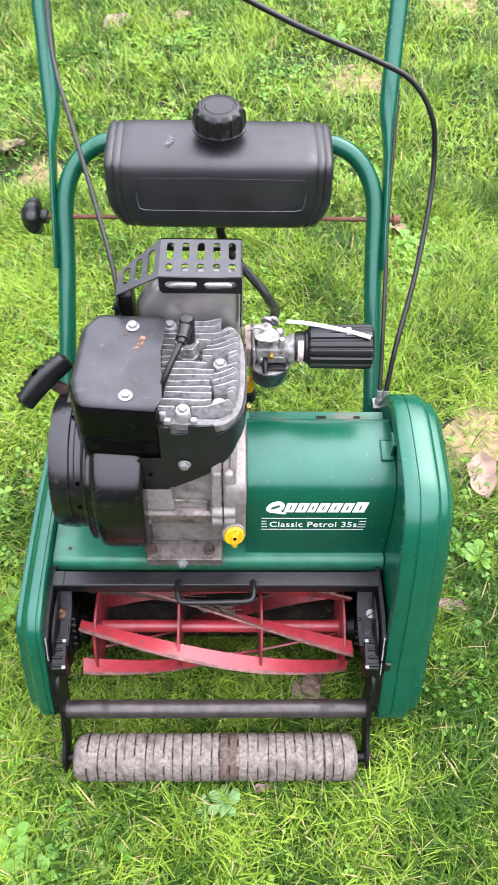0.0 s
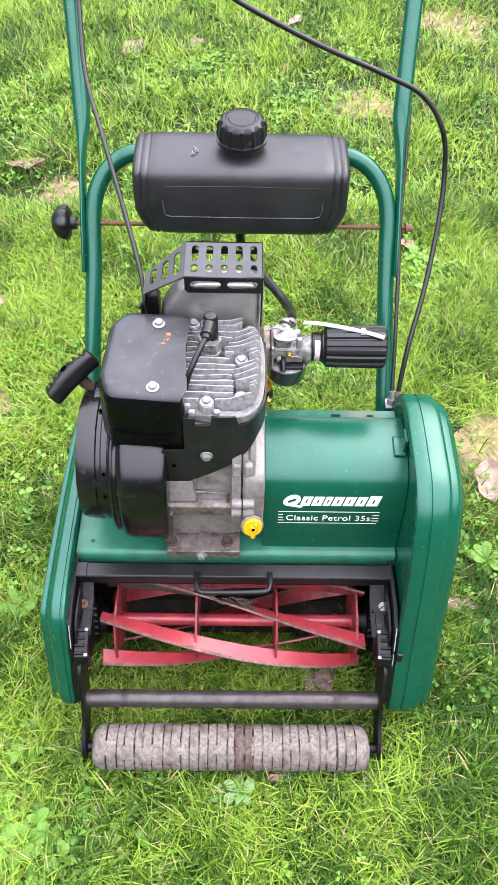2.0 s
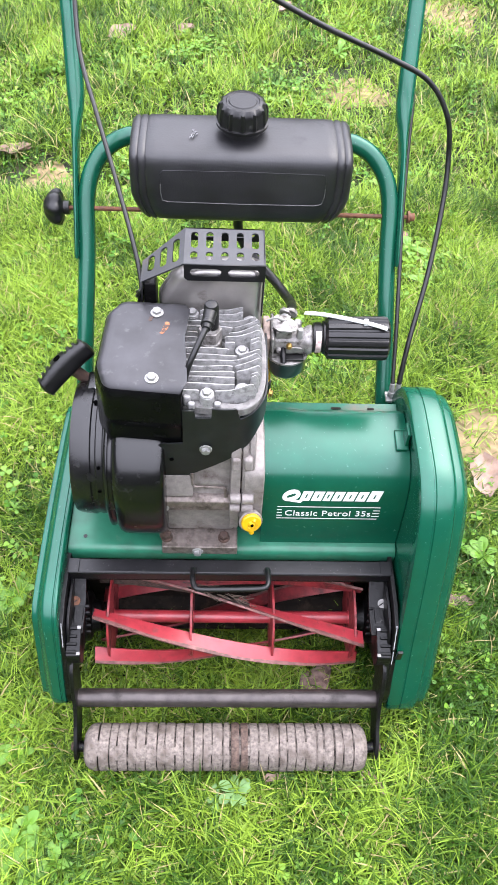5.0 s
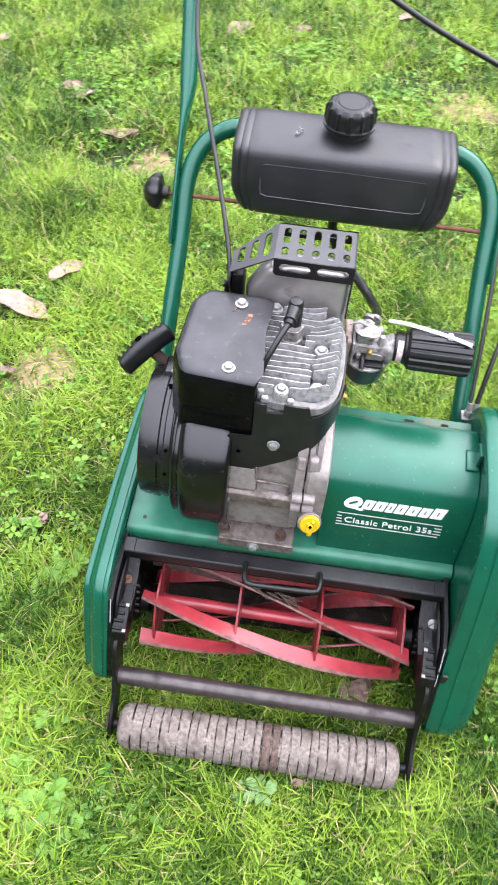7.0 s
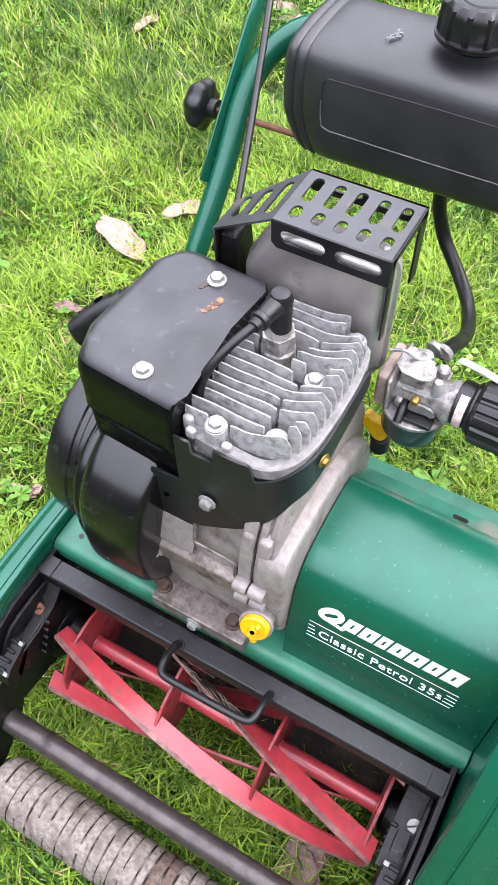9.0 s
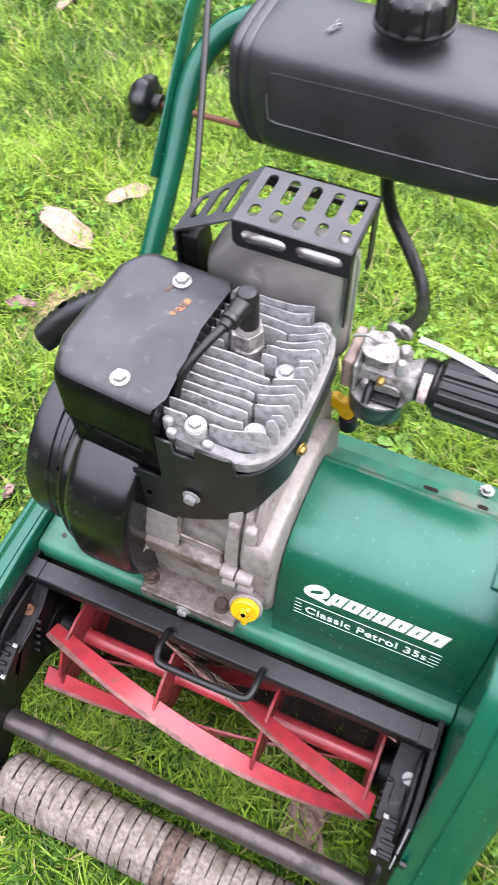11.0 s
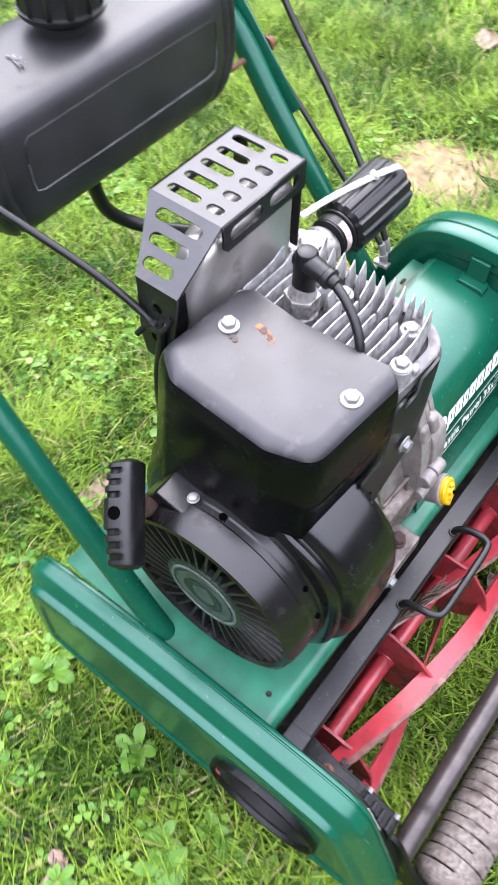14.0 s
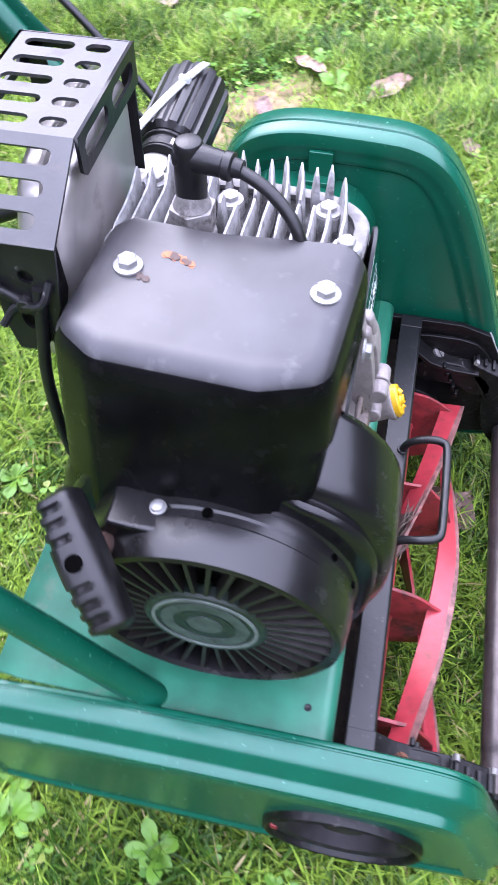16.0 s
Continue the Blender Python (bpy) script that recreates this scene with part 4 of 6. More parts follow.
cyl(bm, tip + d * 0.002 + Vector((0, -0.002, -0.009)), tip + d * 0.002 + Vector((0.001, -0.004, -0.0165)), 0.0034, 10)
cap = part("oil_cap", bm, YELLOW, filler, "bright yellow oil cap", bev=0.0008)
bm = bmesh.new()
cyl(bm, tip + d * 0.0076, tip + d * 0.0082, 0.002, 12)
part("cap_hole", bm, HOLE_SHADE, cap, "dark hole in the cap")
bm = bmesh.new()
loft(bm, [[(0.0325 + x * k, 0.376 + y, 0.368 + z * k) for x, z in rounded([(-0.0105, 0.014), (-0.0045, 0.017), (0.001, 0.0125), (0.008, 0.014), (0.0135, 0.0075), (0.014, -0.004), (0.0085, -0.0135), (0.001, -0.0095), (-0.003, -0.001), (-0.0105, 0.003)], 1)] for y, k in ((-0.0045, 0.9), (-0.003, 1), (0.003, 1), (0.0045, 0.9))])
dipstick = part("dipstick_cap", bm, YELLOW, mower, "yellow dipstick key behind the engine", bev=0.0012)
bm = bmesh.new()
cyl(bm, (0.0405, 0.378, 0.34), (0.0395, 0.377, 0.358), 0.0085, 16)
part("collar", bm, RUBBER, dipstick, "black collar", bev=0.001)

# cylinder, head plate, fins
bm = bmesh.new()
box(bm, -0.066, 0.016, 0.238, 0.352, 0.43, 0.474)
for k in range(3):
    prism_z(bm, rounded([(-0.066, 0.23), (0.016, 0.23), (0.028, 0.25), (0.03, 0.345), (0.02, 0.362), (-0.066, 0.362)], 1), 0.442 + k * 0.011, 0.445 + k * 0.011)
part("cylinder_barrel", bm, FIN, mower, "finned aluminium cylinder barrel")
outline = rounded([(-0.062, 0.232), (-0.012, 0.2275), (0.01, 0.2275), (0.026, 0.243), (0.0315, 0.272), (0.0315, 0.335), (0.022, 0.363), (-0.062, 0.364)], 2)
bm = bmesh.new()
# plate between the fins is darkened so their gaps read deep
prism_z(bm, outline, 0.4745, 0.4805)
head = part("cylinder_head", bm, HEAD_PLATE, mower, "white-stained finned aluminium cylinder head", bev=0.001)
bm = bmesh.new()
ins = inset(outline, 0.0072)
loft(bm, [[(x, y, 0.4735) for x, y in inset(outline, -0.0012)], [(x, y, 0.4832) for x, y in inset(outline, -0.0012)], [(x, y, 0.4842) for x, y in outline], [(x, y, 0.4838) for x, y in ins], [(x, y, 0.48) for x, y in ins]], caps=False)
part("head_rim", bm, RIM, head, "pale cast rim of the head")
rnd = random.Random(11)
BOLT_BRASS = hex_bolt_mesh("bolt", 0.0036, 0.004, BRASS, 1.5)
BOLT_MID = hex_bolt_mesh("bolt", 0.005, 0.005, FIN, 1.5)
HEAD_BOLTS = [(-0.031, 0.2365), (0.006, 0.2505), (0.006, 0.306), (0.015, 0.352), (-0.05, 0.353)]
for k in range(15):
    y = 0.2405 + 0.0084 * k
    inside = [x for x, yy in outline if abs(yy - y) < 0.012]
    x0, x1 = -0.062, max(inside) - float(np.interp(y, [0.234, 0.26], [0.007, 0.004]))
    gaps = [(bx - 0.0085, bx + 0.0085) for bx, by in HEAD_BOLTS if abs(by - y) < 0.0085]
    if abs(y - 0.318) < 0.0135:
        gaps.append((-0.043, -0.013))
    if k in (3, 4, 6, 7, 10, 11):
        g = -0.006 + 0.006 * math.sin(2.3 * k)
        gaps.append((g, g + 0.0026))
    cuts, at = [], x0
    for g0, g1 in sorted(gaps):
        if g0 - at > 0.004:
            cuts.append((at, g0))
        at = max(at, g1)
    if x1 - at > 0.004:
        cuts.append((at, x1))
    top = 0.4985 + rnd.uniform(-0.0012, 0.0012)
    for a, b in cuts:
        bm = bmesh.new()
        n = 14
        rings = []
        for i in range(n + 1):
            x = a + (b - a) * i / n
            end = max(0, (x - x1 + 0.03) / 0.03)
            rise = (0.0085 + 0.003 * (k % 3 == 1) + 0.002 * (k % 2)) * end ** 1.2 + 0.0008 * math.sin(60 * x + 5 * k)
            tip_drop = 0.011 * max(0, (end - 0.86) / 0.14) ** 1.2
            h = top + rise - tip_drop - (0.0012 if i in (0, n) else 0)
            yy = y + 0.004 * end ** 2 + 0.0003 * math.sin(150 * x + k)
            q = 1 - 0.3 * end
            rings.append([(x, yy - 0.0027, 0.4795), (x, yy + 0.0027, 0.4795), (x, yy + 0.0015, h - 0.0055), (x, yy + 0.0006 * q, h), (x, yy - 0.0006 * q, h), (x, yy - 0.0015, h - 0.0055)])
        loft(bm, rings)
        part("cooling_fin", bm, FIN, head)
for (x, y), z in zip(HEAD_BOLTS, (0.4965, 0.489, 0.488, 0.488, 0.497)):
    bm = bmesh.new()
    cyl(bm, (x, y, 0.48), (x, y, z), 0.0085, 16, 0.0078)
    part("bolt_boss", bm, FIN, head, bev=0.0008)
    bolt(BOLT if x < -0.02 else BOLT_MID, (x, y, z), UP, head, "pale plated head bolt", x * 40)
for x, y, h in ((-0.052, 0.236, 0.014), (-0.02, 0.231, 0.01), (-0.047, 0.2305, 0.01)):
    bm = bmesh.new()
    box(bm, x - 0.004, x + 0.004, y - 0.003, y + 0.003, 0.48, 0.48 + h)
    part("lug", bm, FIN, head, bev=0.0028, seg=3)

# spark plug with its boot and lead
bm = bmesh.new()
lathe(bm, (-0.029, 0.318, 0.479), UP, [(0, 0.0125), (0.014, 0.0125), (0.016, 0.0105)], 20)
loft(bm, [circle((-0.029, 0.318, 0.495), UP, 0.0128, 6), circle((-0.029, 0.318, 0.5095), UP, 0.0128, 6)])
lathe(bm, (-0.029, 0.318, 0.5095), UP, [(0, 0.0105), (0.004, 0.0085), (0.012, 0.006)], 16)
plug = part("spark_plug", bm, CARB, mower, "plated spark plug base", bev=0.0006)
bm = bmesh.new()
lathe(bm, (-0.028, 0.318, 0.513), UP, [(0, 0.0082), (0.022, 0.0082), (0.029, 0.008), (0.0325, 0.0066), (0.0335, 0.004)], 18)
lathe(bm, (-0.0272, 0.3255, 0.538), (-0.16, -1, -0.04), [(0, 0.004), (0.001, 0.0066), (0.003, 0.0074), (0.013, 0.0073), (0.026, 0.0064), (0.0265, 0.0072), (0.0305, 0.0072), (0.0312, 0.005), (0.036, 0.0045)], 18)
part("plug_boot", bm, RUBBER, plug, "black rubber plug boot", bev=0.0006)
bm = bmesh.new()
tube(bm, smooth_path([(-0.0318, 0.295, 0.5368), (-0.0385, 0.279, 0.533), (-0.045, 0.266, 0.525), (-0.0505, 0.258, 0.514), (-0.054, 0.255, 0.50), (-0.056, 0.254, 0.485)], 6), 0.0033, 12)
part("plug_lead", bm, RUBBER, plug, "black ignition lead")

# curved black shroud plate round the front of the cylinder
bm = bmesh.new()
path = [Vector((x, 0.2215, 0)) for x in (-0.0815, -0.07, -0.0566, -0.0559, -0.0437, -0.043, -0.034, -0.0262, -0.0255, -0.012)]
path += smooth_path([(-0.004, 0.2218, 0), (0.016, 0.2285, 0), (0.029, 0.2445, 0), (0.034, 0.265, 0), (0.0345, 0.30, 0), (0.034, 0.34, 0)], 8)
low, high = [], []
for p in path:
    s = p.x + (max(0, p.y - 0.2225)) * 0.9
    zl = float(np.interp(s, [-0.082, -0.055, -0.02, 0.01, 0.04, 0.09, 0.14], [0.362, 0.368, 0.391, 0.416, 0.44, 0.453, 0.462]))
    zh = float(np.interp(s, [-0.082, -0.0565, -0.056, -0.0435, -0.043, -0.0262, -0.0255, 0.0015, 0.0045, 0.02, 0.05, 0.15], [0.428, 0.43, 0.486, 0.486, 0.474, 0.474, 0.489, 0.489, 0.470, 0.474, 0.479, 0.483]))
    low.append((p.x, p.y, zl)), high.append((p.x, p.y, zh))
loft(bm, [low, [(a[0], a[1], (a[2] + b[2]) / 2) for a, b in zip(low, high)], high], closed=False)
shroud = part("shroud_plate", bm, SHROUD, mower, "bent black shroud plate round the cylinder", solid=0.002)
bolt(BOLT, (-0.032, 0.2195, 0.4235), FRONT, shroud, "pale plated bolt")
bm = bmesh.new()
cyl(bm, (-0.07, 0.2197, 0.402), (-0.07, 0.2205, 0.402), 0.0024, 10)
part("small_hole", bm, HOLE_SHADE, shroud)
bolt(BOLT_BRASS, (0.0355, 0.262, 0.470), (1, -0.25, 0), shroud, "small brass-coloured bolt")

# ---- blower cowling ----
CY, CZ = 0.282, 0.341
bm = bmesh.new()
rings = []
for z, d in ((0.36, 0), (0.40, 0), (0.4225, 0), (0.424, 0.0), (0.45, 0), (0.458, 0), (0.463, 0), (0.468, 0), (0.476, 0.0), (0.496, 0.0), (0.5005, 0.0004), (0.505, 0.0015), (0.5092, 0.0036), (0.5125, 0.0068), (0.5143, 0.0105), (0.515, 0.0148)):
    # the back flares out towards the fan; the lower part is set back at the front
    ya, fl = float(np.interp(z, [0.40, 0.515], [0.372, 0.361])), float(np.interp(z, [0.40, 0.50], [0.0045, 0]))
    rx = (-0.083 if z < 0.4235 else -0.0565) + d
    fy = float(np.interp(z, [0.424, 0.458, 0.463, 0.468, 0.476], [0.0045, 0.0022, -0.0012, -0.0004, 0]))
    top = fillet(inset([(-0.126 - fl, ya), (-0.1445 - fl, ya - 0.024), (-0.149 - fl, 0.2605), (-0.137, 0.2275 + 0.7 * fy), (rx, 0.2215 + fy), (rx + 0.001, 0.30), (rx - 0.001, ya - 0.006)], d), [0.016, 0.016, 0.016, 0.016, 0.004, 0.02, 0.004], 7)
    rings.append([(x, y, z) for x, y in top])
loft(bm, rings)
cowl = part("cowling", bm, [COWL, COWL_LIT_TOP], mower, "glossy black sheet-steel engine cowling, top coloured paler for dust and sheen", bev=0.0, angle=50)
# upward faces take the paler copy that carries the sky sheen
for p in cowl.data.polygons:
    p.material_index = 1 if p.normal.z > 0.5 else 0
bm = bmesh.new()
vol = rounded([(0.24, 0.432), (0.222, 0.426), (0.204, 0.414), (0.19, 0.397), (0.182, 0.373), (0.1805, 0.335), (0.1835, 0.305), (0.196, 0.278), (0.218, 0.255), (0.30, 0.242), (0.36, 0.262), (0.386, 0.33), (0.378, 0.40), (0.34, 0.445), (0.25, 0.455)], 2)
loft(bm, [[(x, y, z) for y, z in inset(vol, d)] for x, d in ((-0.0775, 0.012), (-0.0775, 0.006), (-0.079, 0.0032), (-0.0825, 0.001), (-0.088, 0), (-0.123, 0), (-0.1285, 0.001), (-0.1325, 0.0035), (-0.135, 0.0075), (-0.1365, 0.0105), (-0.1395, 0.0105), (-0.141, 0.009), (-0.1435, 0.0095), (-0.1455, 0.0125), (-0.146, 0.017))])
part("blower_housing", bm, BLOWER, cowl, "rounded black blower housing", angle=50)
bolt(BOLT, (-0.087, 0.334, 0.5152), UP, cowl, "pale plated flange bolt")
bolt(BOLT, (-0.087, 0.24, 0.5147), UP, cowl, "pale plated flange bolt", 0.1)
rnd = random.Random(5)
for x, y, lx, ly, mat, lab, n in ((-0.0775, 0.312, 0.0075, 0.0024, RUST_ORANGE, "smear of orange rust", 30), (-0.0775, 0.312, 0.006, 0.002, RUST_DARK, "dark rust in the chipped paint", 9), (-0.0915, 0.327, 0.0045, 0.002, RUST_DARK, "worn dent", 8)):
    bm = bmesh.new()
    for k in range(n):
        u = rnd.uniform(-1, 1)
        cx, cy, q = x + 0.3 * lx * u + ly * rnd.gauss(0, 0.45) * (1 - 0.6 * u * u), y + lx * u, 0.0013 * rnd.uniform(0.6, 1.5)
        prism_z(bm, [(cx + q * rnd.uniform(0.8, 1.3) * math.cos(a), cy + q * rnd.uniform(0.7, 1.2) * math.sin(a)) for a in np.linspace(0, 2 * math.pi, 11, endpoint=False)], 0.5146, 0.51508 + 0.00001 * k + (0.0003 if mat is RUST_DARK else 0))
    part("worn_patch", bm, mat, cowl, lab)
bolt(BOLT_RUSTY, (-0.084, 0.208, 0.262), FRONT, cowl)

# ---- recoil starter ----
AX = (-1, 0, 0)
C0 = Vector((0, CY, CZ))
bm = bmesh.new()
lathe(bm, C0 + Vector((-0.143, 0, 0)), AX, [(0, 0.06), (0, 0.083), (0.004, 0.083), (0.0055, 0.0815), (0.012, 0.0815), (0.0135, 0.0805), (0.018, 0.0805), (0.0195, 0.082), (0.024, 0.0818), (0.036, 0.0805), (0.0415, 0.0785), (0.0425, 0.0755), (0.040, 0.073), (0.03, 0.0725), (0.022, 0.0725)], 56)
starter = part("recoil_starter", bm, PLASTIC, mower, "round black recoil starter housing with slatted grille", angle=30)
# black disc paints in the fan chamber's shade behind the slats
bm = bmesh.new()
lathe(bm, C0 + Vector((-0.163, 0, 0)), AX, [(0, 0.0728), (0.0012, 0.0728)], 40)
part("back_disc", bm, HOLE_SHADE, starter, "black disc painted as fan chamber shade behind the grille")
bm = bmesh.new()
box(bm, -0.0012, 0.0012, 0.0362, 0.0735, -0.006, 0.0042)
for v in bm.verts:
    if v.co.z > 0:
        v.co.x += 0.0016
    v.co.x += 0.10 * (v.co.y - 0.032)
slat_ob = part("grille_slat", bm, SLAT, starter)
slat_me = slat_ob.data
base = toward(C0 + Vector((-0.1785, 0, 0)), AX)
slat_ob.matrix_basis = base
for k in range(1, 34):
    shared("grille_slat", slat_me, base @ Matrix.Rotation(2 * math.pi * k / 34, 4, "Z"), starter)
bm = bmesh.new()
lathe(bm, C0 + Vector((-0.176, 0, 0)), AX, [(0, 0.0365), (0.006, 0.0365), (0.0075, 0.035), (0.0075, 0.003)], 40)
part("hub_disc", bm, BADGE_DARK, starter, "round hub of the starter")
for r0, r1, h, mt in ((0.0292, 0.0315, 0.0083, BADGE_RING), (0.0, 0.0105, 0.0083, BADGE), (0.0118, 0.0165, 0.0080, BADGE_DARK), (0.0185, 0.0262, 0.0081, BADGE)):
    bm = bmesh.new()
    lathe(bm, C0 + Vector((-0.176, 0, 0)), AX, [(0.0074, max(r0, 0.0005)), (h, max(r0, 0.0005)), (h, r1), (0.0074, r1)], 40, caps=False)
    part("badge_ring", bm, mt, starter, "ringed grey-green badge")
bm = bmesh.new()
loft(bm, [[(x, y, z) for y, z in fillet([(0.295, 0.40), (0.295, 0.4185), (0.334, 0.4185), (0.352, 0.392), (0.335, 0.375)], [0.004, 0.004, 0.005, 0.012, 0.004])] for x in (-0.144, -0.172)])
part("guide_block", bm, PLASTIC, starter, "moulded rope guide block", bev=0.003)
bm = bmesh.new()
lathe(bm, (-0.158, 0.309, 0.4192), (0, 0.15, 1), [(0, 0.0046), (0.001, 0.0046), (0.0012, 0.004), (0.003, 0.0034), (0.0038, 0.0016)], 16)
part("dome_screw", bm, ZINC, starter, "bright plated domed screw")
bm = bmesh.new()
cyl(bm, (-0.158, 0.283, 0.4225), (-0.158, 0.283, 0.4238), 0.0027, 12)
part("drain_hole", bm, HOLE_SHADE, starter, "small dark hole")
for y, z in ((0.2145, 0.39), (0.2, 0.362)):
    bm = bmesh.new()
    n = (Vector((0, y, z)) - C0).normalized()
    p = C0 + n * 0.0812 + Vector((-0.152, 0, 0))
    cyl(bm, p, p + n * 0.0012, 0.0022, 10)
    part("drain_hole", bm, HOLE_SHADE, starter, "small dark hole")
hubp, mid = Vector((-0.17, 0.336, 0.396)), Vector((-0.197, 0.335, 0.4275))
bm = bmesh.new()
lathe(bm, hubp, mid - hubp, [(-0.008, 0.0115), (0.004, 0.0115), (0.0055, 0.0095), (0.0065, 0.0074), (0.034, 0.007)], 18)
part("rope_bush", bm, RUST_DARK, starter, "worn brown rope bush", bev=0.0008)
ga, gb = Vector((-0.1755, 0.3545, 0.447)), Vector((-0.2265, 0.3125, 0.415))
ax = (gb - ga).normalized()
out = (mid - hubp).normalized()
out = (out - ax * out.dot(ax)).normalized()
wid = ax.cross(out)
bm = bmesh.new()
rings = []
length = (gb - ga).length
RIB_SIDE = 1
gm = (ga + gb) / 2
for i in range(97):
    s = i / 96
    k = 1 - 0.12 * abs(2 * s - 1) ** 2 - (0.35 * max(0, abs(2 * s - 1) - 0.92) / 0.08)
    rib = 0.0034 * (1 if math.cos(s * 2 * math.pi * 9) > 0.1 else 0) * (1 if abs(s - 0.5) > 0.13 else 0)
    bowed = -0.004 * (2 * s - 1) ** 2
    c = ga + (gb - ga) * s + out * (bowed - 0.0030)
    half, thick = 0.0114 * k, 0.0128 * k
    ring = []
    for j in range(20):
        a = 2 * math.pi * j / 20
        ca, sa = math.cos(a), math.sin(a)
        r = (abs(ca) ** 4 + abs(sa) ** 4) ** -0.25
        top_rib = rib if sa > 0.3 and ca * RIB_SIDE > -0.25 else 0
        ring.append(c + wid * (half * ca * r) + out * (thick * sa * r - top_rib))
    rings.append(ring)
loft(bm, rings)
gr = part("pull_grip", bm, RUBBER, starter, "ribbed black rubber pull grip", angle=60)
bm = bmesh.new()
lathe(bm, gm + out * 0.0085, out, [(0, 0.0045), (0.002, 0.0045)], 16)
part("rope_hole", bm, HOLE_SHADE, starter, "round rope hole")

# ---- muffler and its guard ----
bm = bmesh.new()
shape = fillet([(-0.086, 0.43), (-0.086, 0.505), (-0.066, 0.542), (-0.04, 0.549), (0.028, 0.549), (0.028, 0.43)], [0.02, 0.03, 0.03, 0.02, 0.016, 0.02])
loft(bm, [[(x, y, z) for x, z in inset(shape, d)] for y, d in ((0.3655, 0.0085), (0.3662, 0.0055), (0.368, 0.003), (0.372, 0), (0.379, 0), (0.3798, -0.0025), (0.3822, -0.0025), (0.383, 0), (0.389, 0), (0.393, 0.003), (0.394, 0.008))])
muffler = part("muffler", bm, MUFFLER, mower, "dull stainless steel box muffler", angle=50)
bm = bmesh.new()
cyl(bm, (-0.03, 0.345, 0.46), (-0.03, 0.37, 0.462), 0.014, 20)
part("exhaust_stub", bm, RUST, muffler)

GX0, GX1, GY0, GY1, GZ = -0.0585, 0.029, 0.3625, 0.4225, 0.5605
bm = bmesh.new()
w = GX1 - GX0
holes = [slot(GX0 + w * (0.12 + 0.19 * k), GY0 + 0.0395, 0.027, 0.0078, math.pi / 2) for k in range(5)]
holes += [slot(GX0 + w * (0.12 + 0.19 * k), GY0 + 0.0135, 0.0135, 0.0078, math.pi / 2) for k in range(5)]
punched(bm, lambda u, v: (u, v, GZ), [(GX0, GY0), (GX1, GY0), (GX1, GY1), (GX0, GY1)], holes)
guard = part("muffler_guard", bm, GUARD, mower, "slotted dark grey muffler guard", solid=0.0018)
A, B = Vector((GX0, 0, GZ)), Vector((-0.1055, 0, 0.5355))
bm = bmesh.new()


def wing(u, v):
    p = A + (B - A) * u
    return (p.x, v, p.z)


holes = []
for k in range(3):
    u = 0.2 + 0.29 * k
    holes.append([(u + px / 0.0533, GY0 + 0.029 - 0.0095 * u + py) for px, py in slot(0, 0, 0.038 - 0.0065 * k, 0.0086, math.pi / 2)])
punched(bm, wing, [(0, GY0), (1, GY0 - 0.0025), (1, GY0 + 0.032), (0, GY1)], holes)
part("sloped_wing", bm, GUARD, guard, solid=0.0018)
bm = bmesh.new()
punched(bm, lambda u, v: (B.x - 0.002 * v / 0.05, u, B.z - v), [(GY0 - 0.0025, 0), (GY0 + 0.032, 0), (GY0 + 0.032, 0.05), (GY0 + 0.028, 0.066), (GY0 + 0.014, 0.066), (GY0 + 0.001, 0.035)],
        [oval(GY0 + 0.015, 0.018, 0.004, 0.004, 10), oval(GY0 + 0.018, 0.044, 0.0045, 0.007, 12)])
part("side_tab", bm, STEEL_BLACK, guard, "black side tab of the guard", solid=0.0018)
bm = bmesh.new()
prism_x(bm, [(0.366, 0.528), (0.39, 0.528), (0.393, 0.50), (0.388, 0.474), (0.372, 0.47), (0.365, 0.50)], -0.1035, -0.09)
tb = part("throttle_bracket", bm, GRIMY, mower, "black moulded throttle bracket behind the guard", bev=0.002)
for y, z in ((0.38, 0.502),):
    bm = bmesh.new()
    cyl(bm, (-0.1115, y, z), (-0.103, y, z), 0.0042, 12)
    part("bracket_pin", bm, RUBBER, tb, bev=0.0008)
bm = bmesh.new()
tube(bm, smooth_path([(-0.107, 0.372, 0.512), (-0.11, 0.374, 0.49), (-0.113, 0.378, 0.455), (-0.112, 0.38, 0.41), (-0.108, 0.38, 0.372)], 5), 0.0032, 10)
part("governor_link", bm, RUBBER, tb, "black link hanging behind the cowling")
bm = bmesh.new()
tube(bm, smooth_path([(-0.106, 0.366, 0.516), (-0.112, 0.37, 0.506), (-0.109, 0.385, 0.5), (-0.114, 0.392, 0.491)], 4), 0.0022, 8)
part("cable_clip", bm, STEEL_BLACK, tb, "bent black cable clip")
bm = bmesh.new()
punched(bm, lambda u, v: (u, GY0, GZ - v), [(GX0, 0), (GX1, 0), (GX1, 0.022), (GX0 + 0.004, 0.022), (GX0, 0.018)],
        [slot(GX0 + 0.0235, 0.0105, 0.034, 0.0105), slot(GX0 + 0.0645, 0.0105, 0.034, 0.0105)])
part("front_flange", bm, STEEL_BLACK, guard, "black front flange with two long slots", solid=0.0018)
bm = bmesh.new()
box(bm, GX1 - 0.0018, GX1, GY0, GY0 + 0.007, GZ - 0.075, GZ)
box(bm, GX1 - 0.0018, GX1, GY1 - 0.012, GY1, GZ - 0.06, GZ)
box(bm, GX1 - 0.0018, GX1, GY0, GY1, GZ - 0.007, GZ)
part("side_strip", bm, STEEL_BLACK, guard, "black side strips of the guard", bev=0.0005)
bm = bmesh.new()
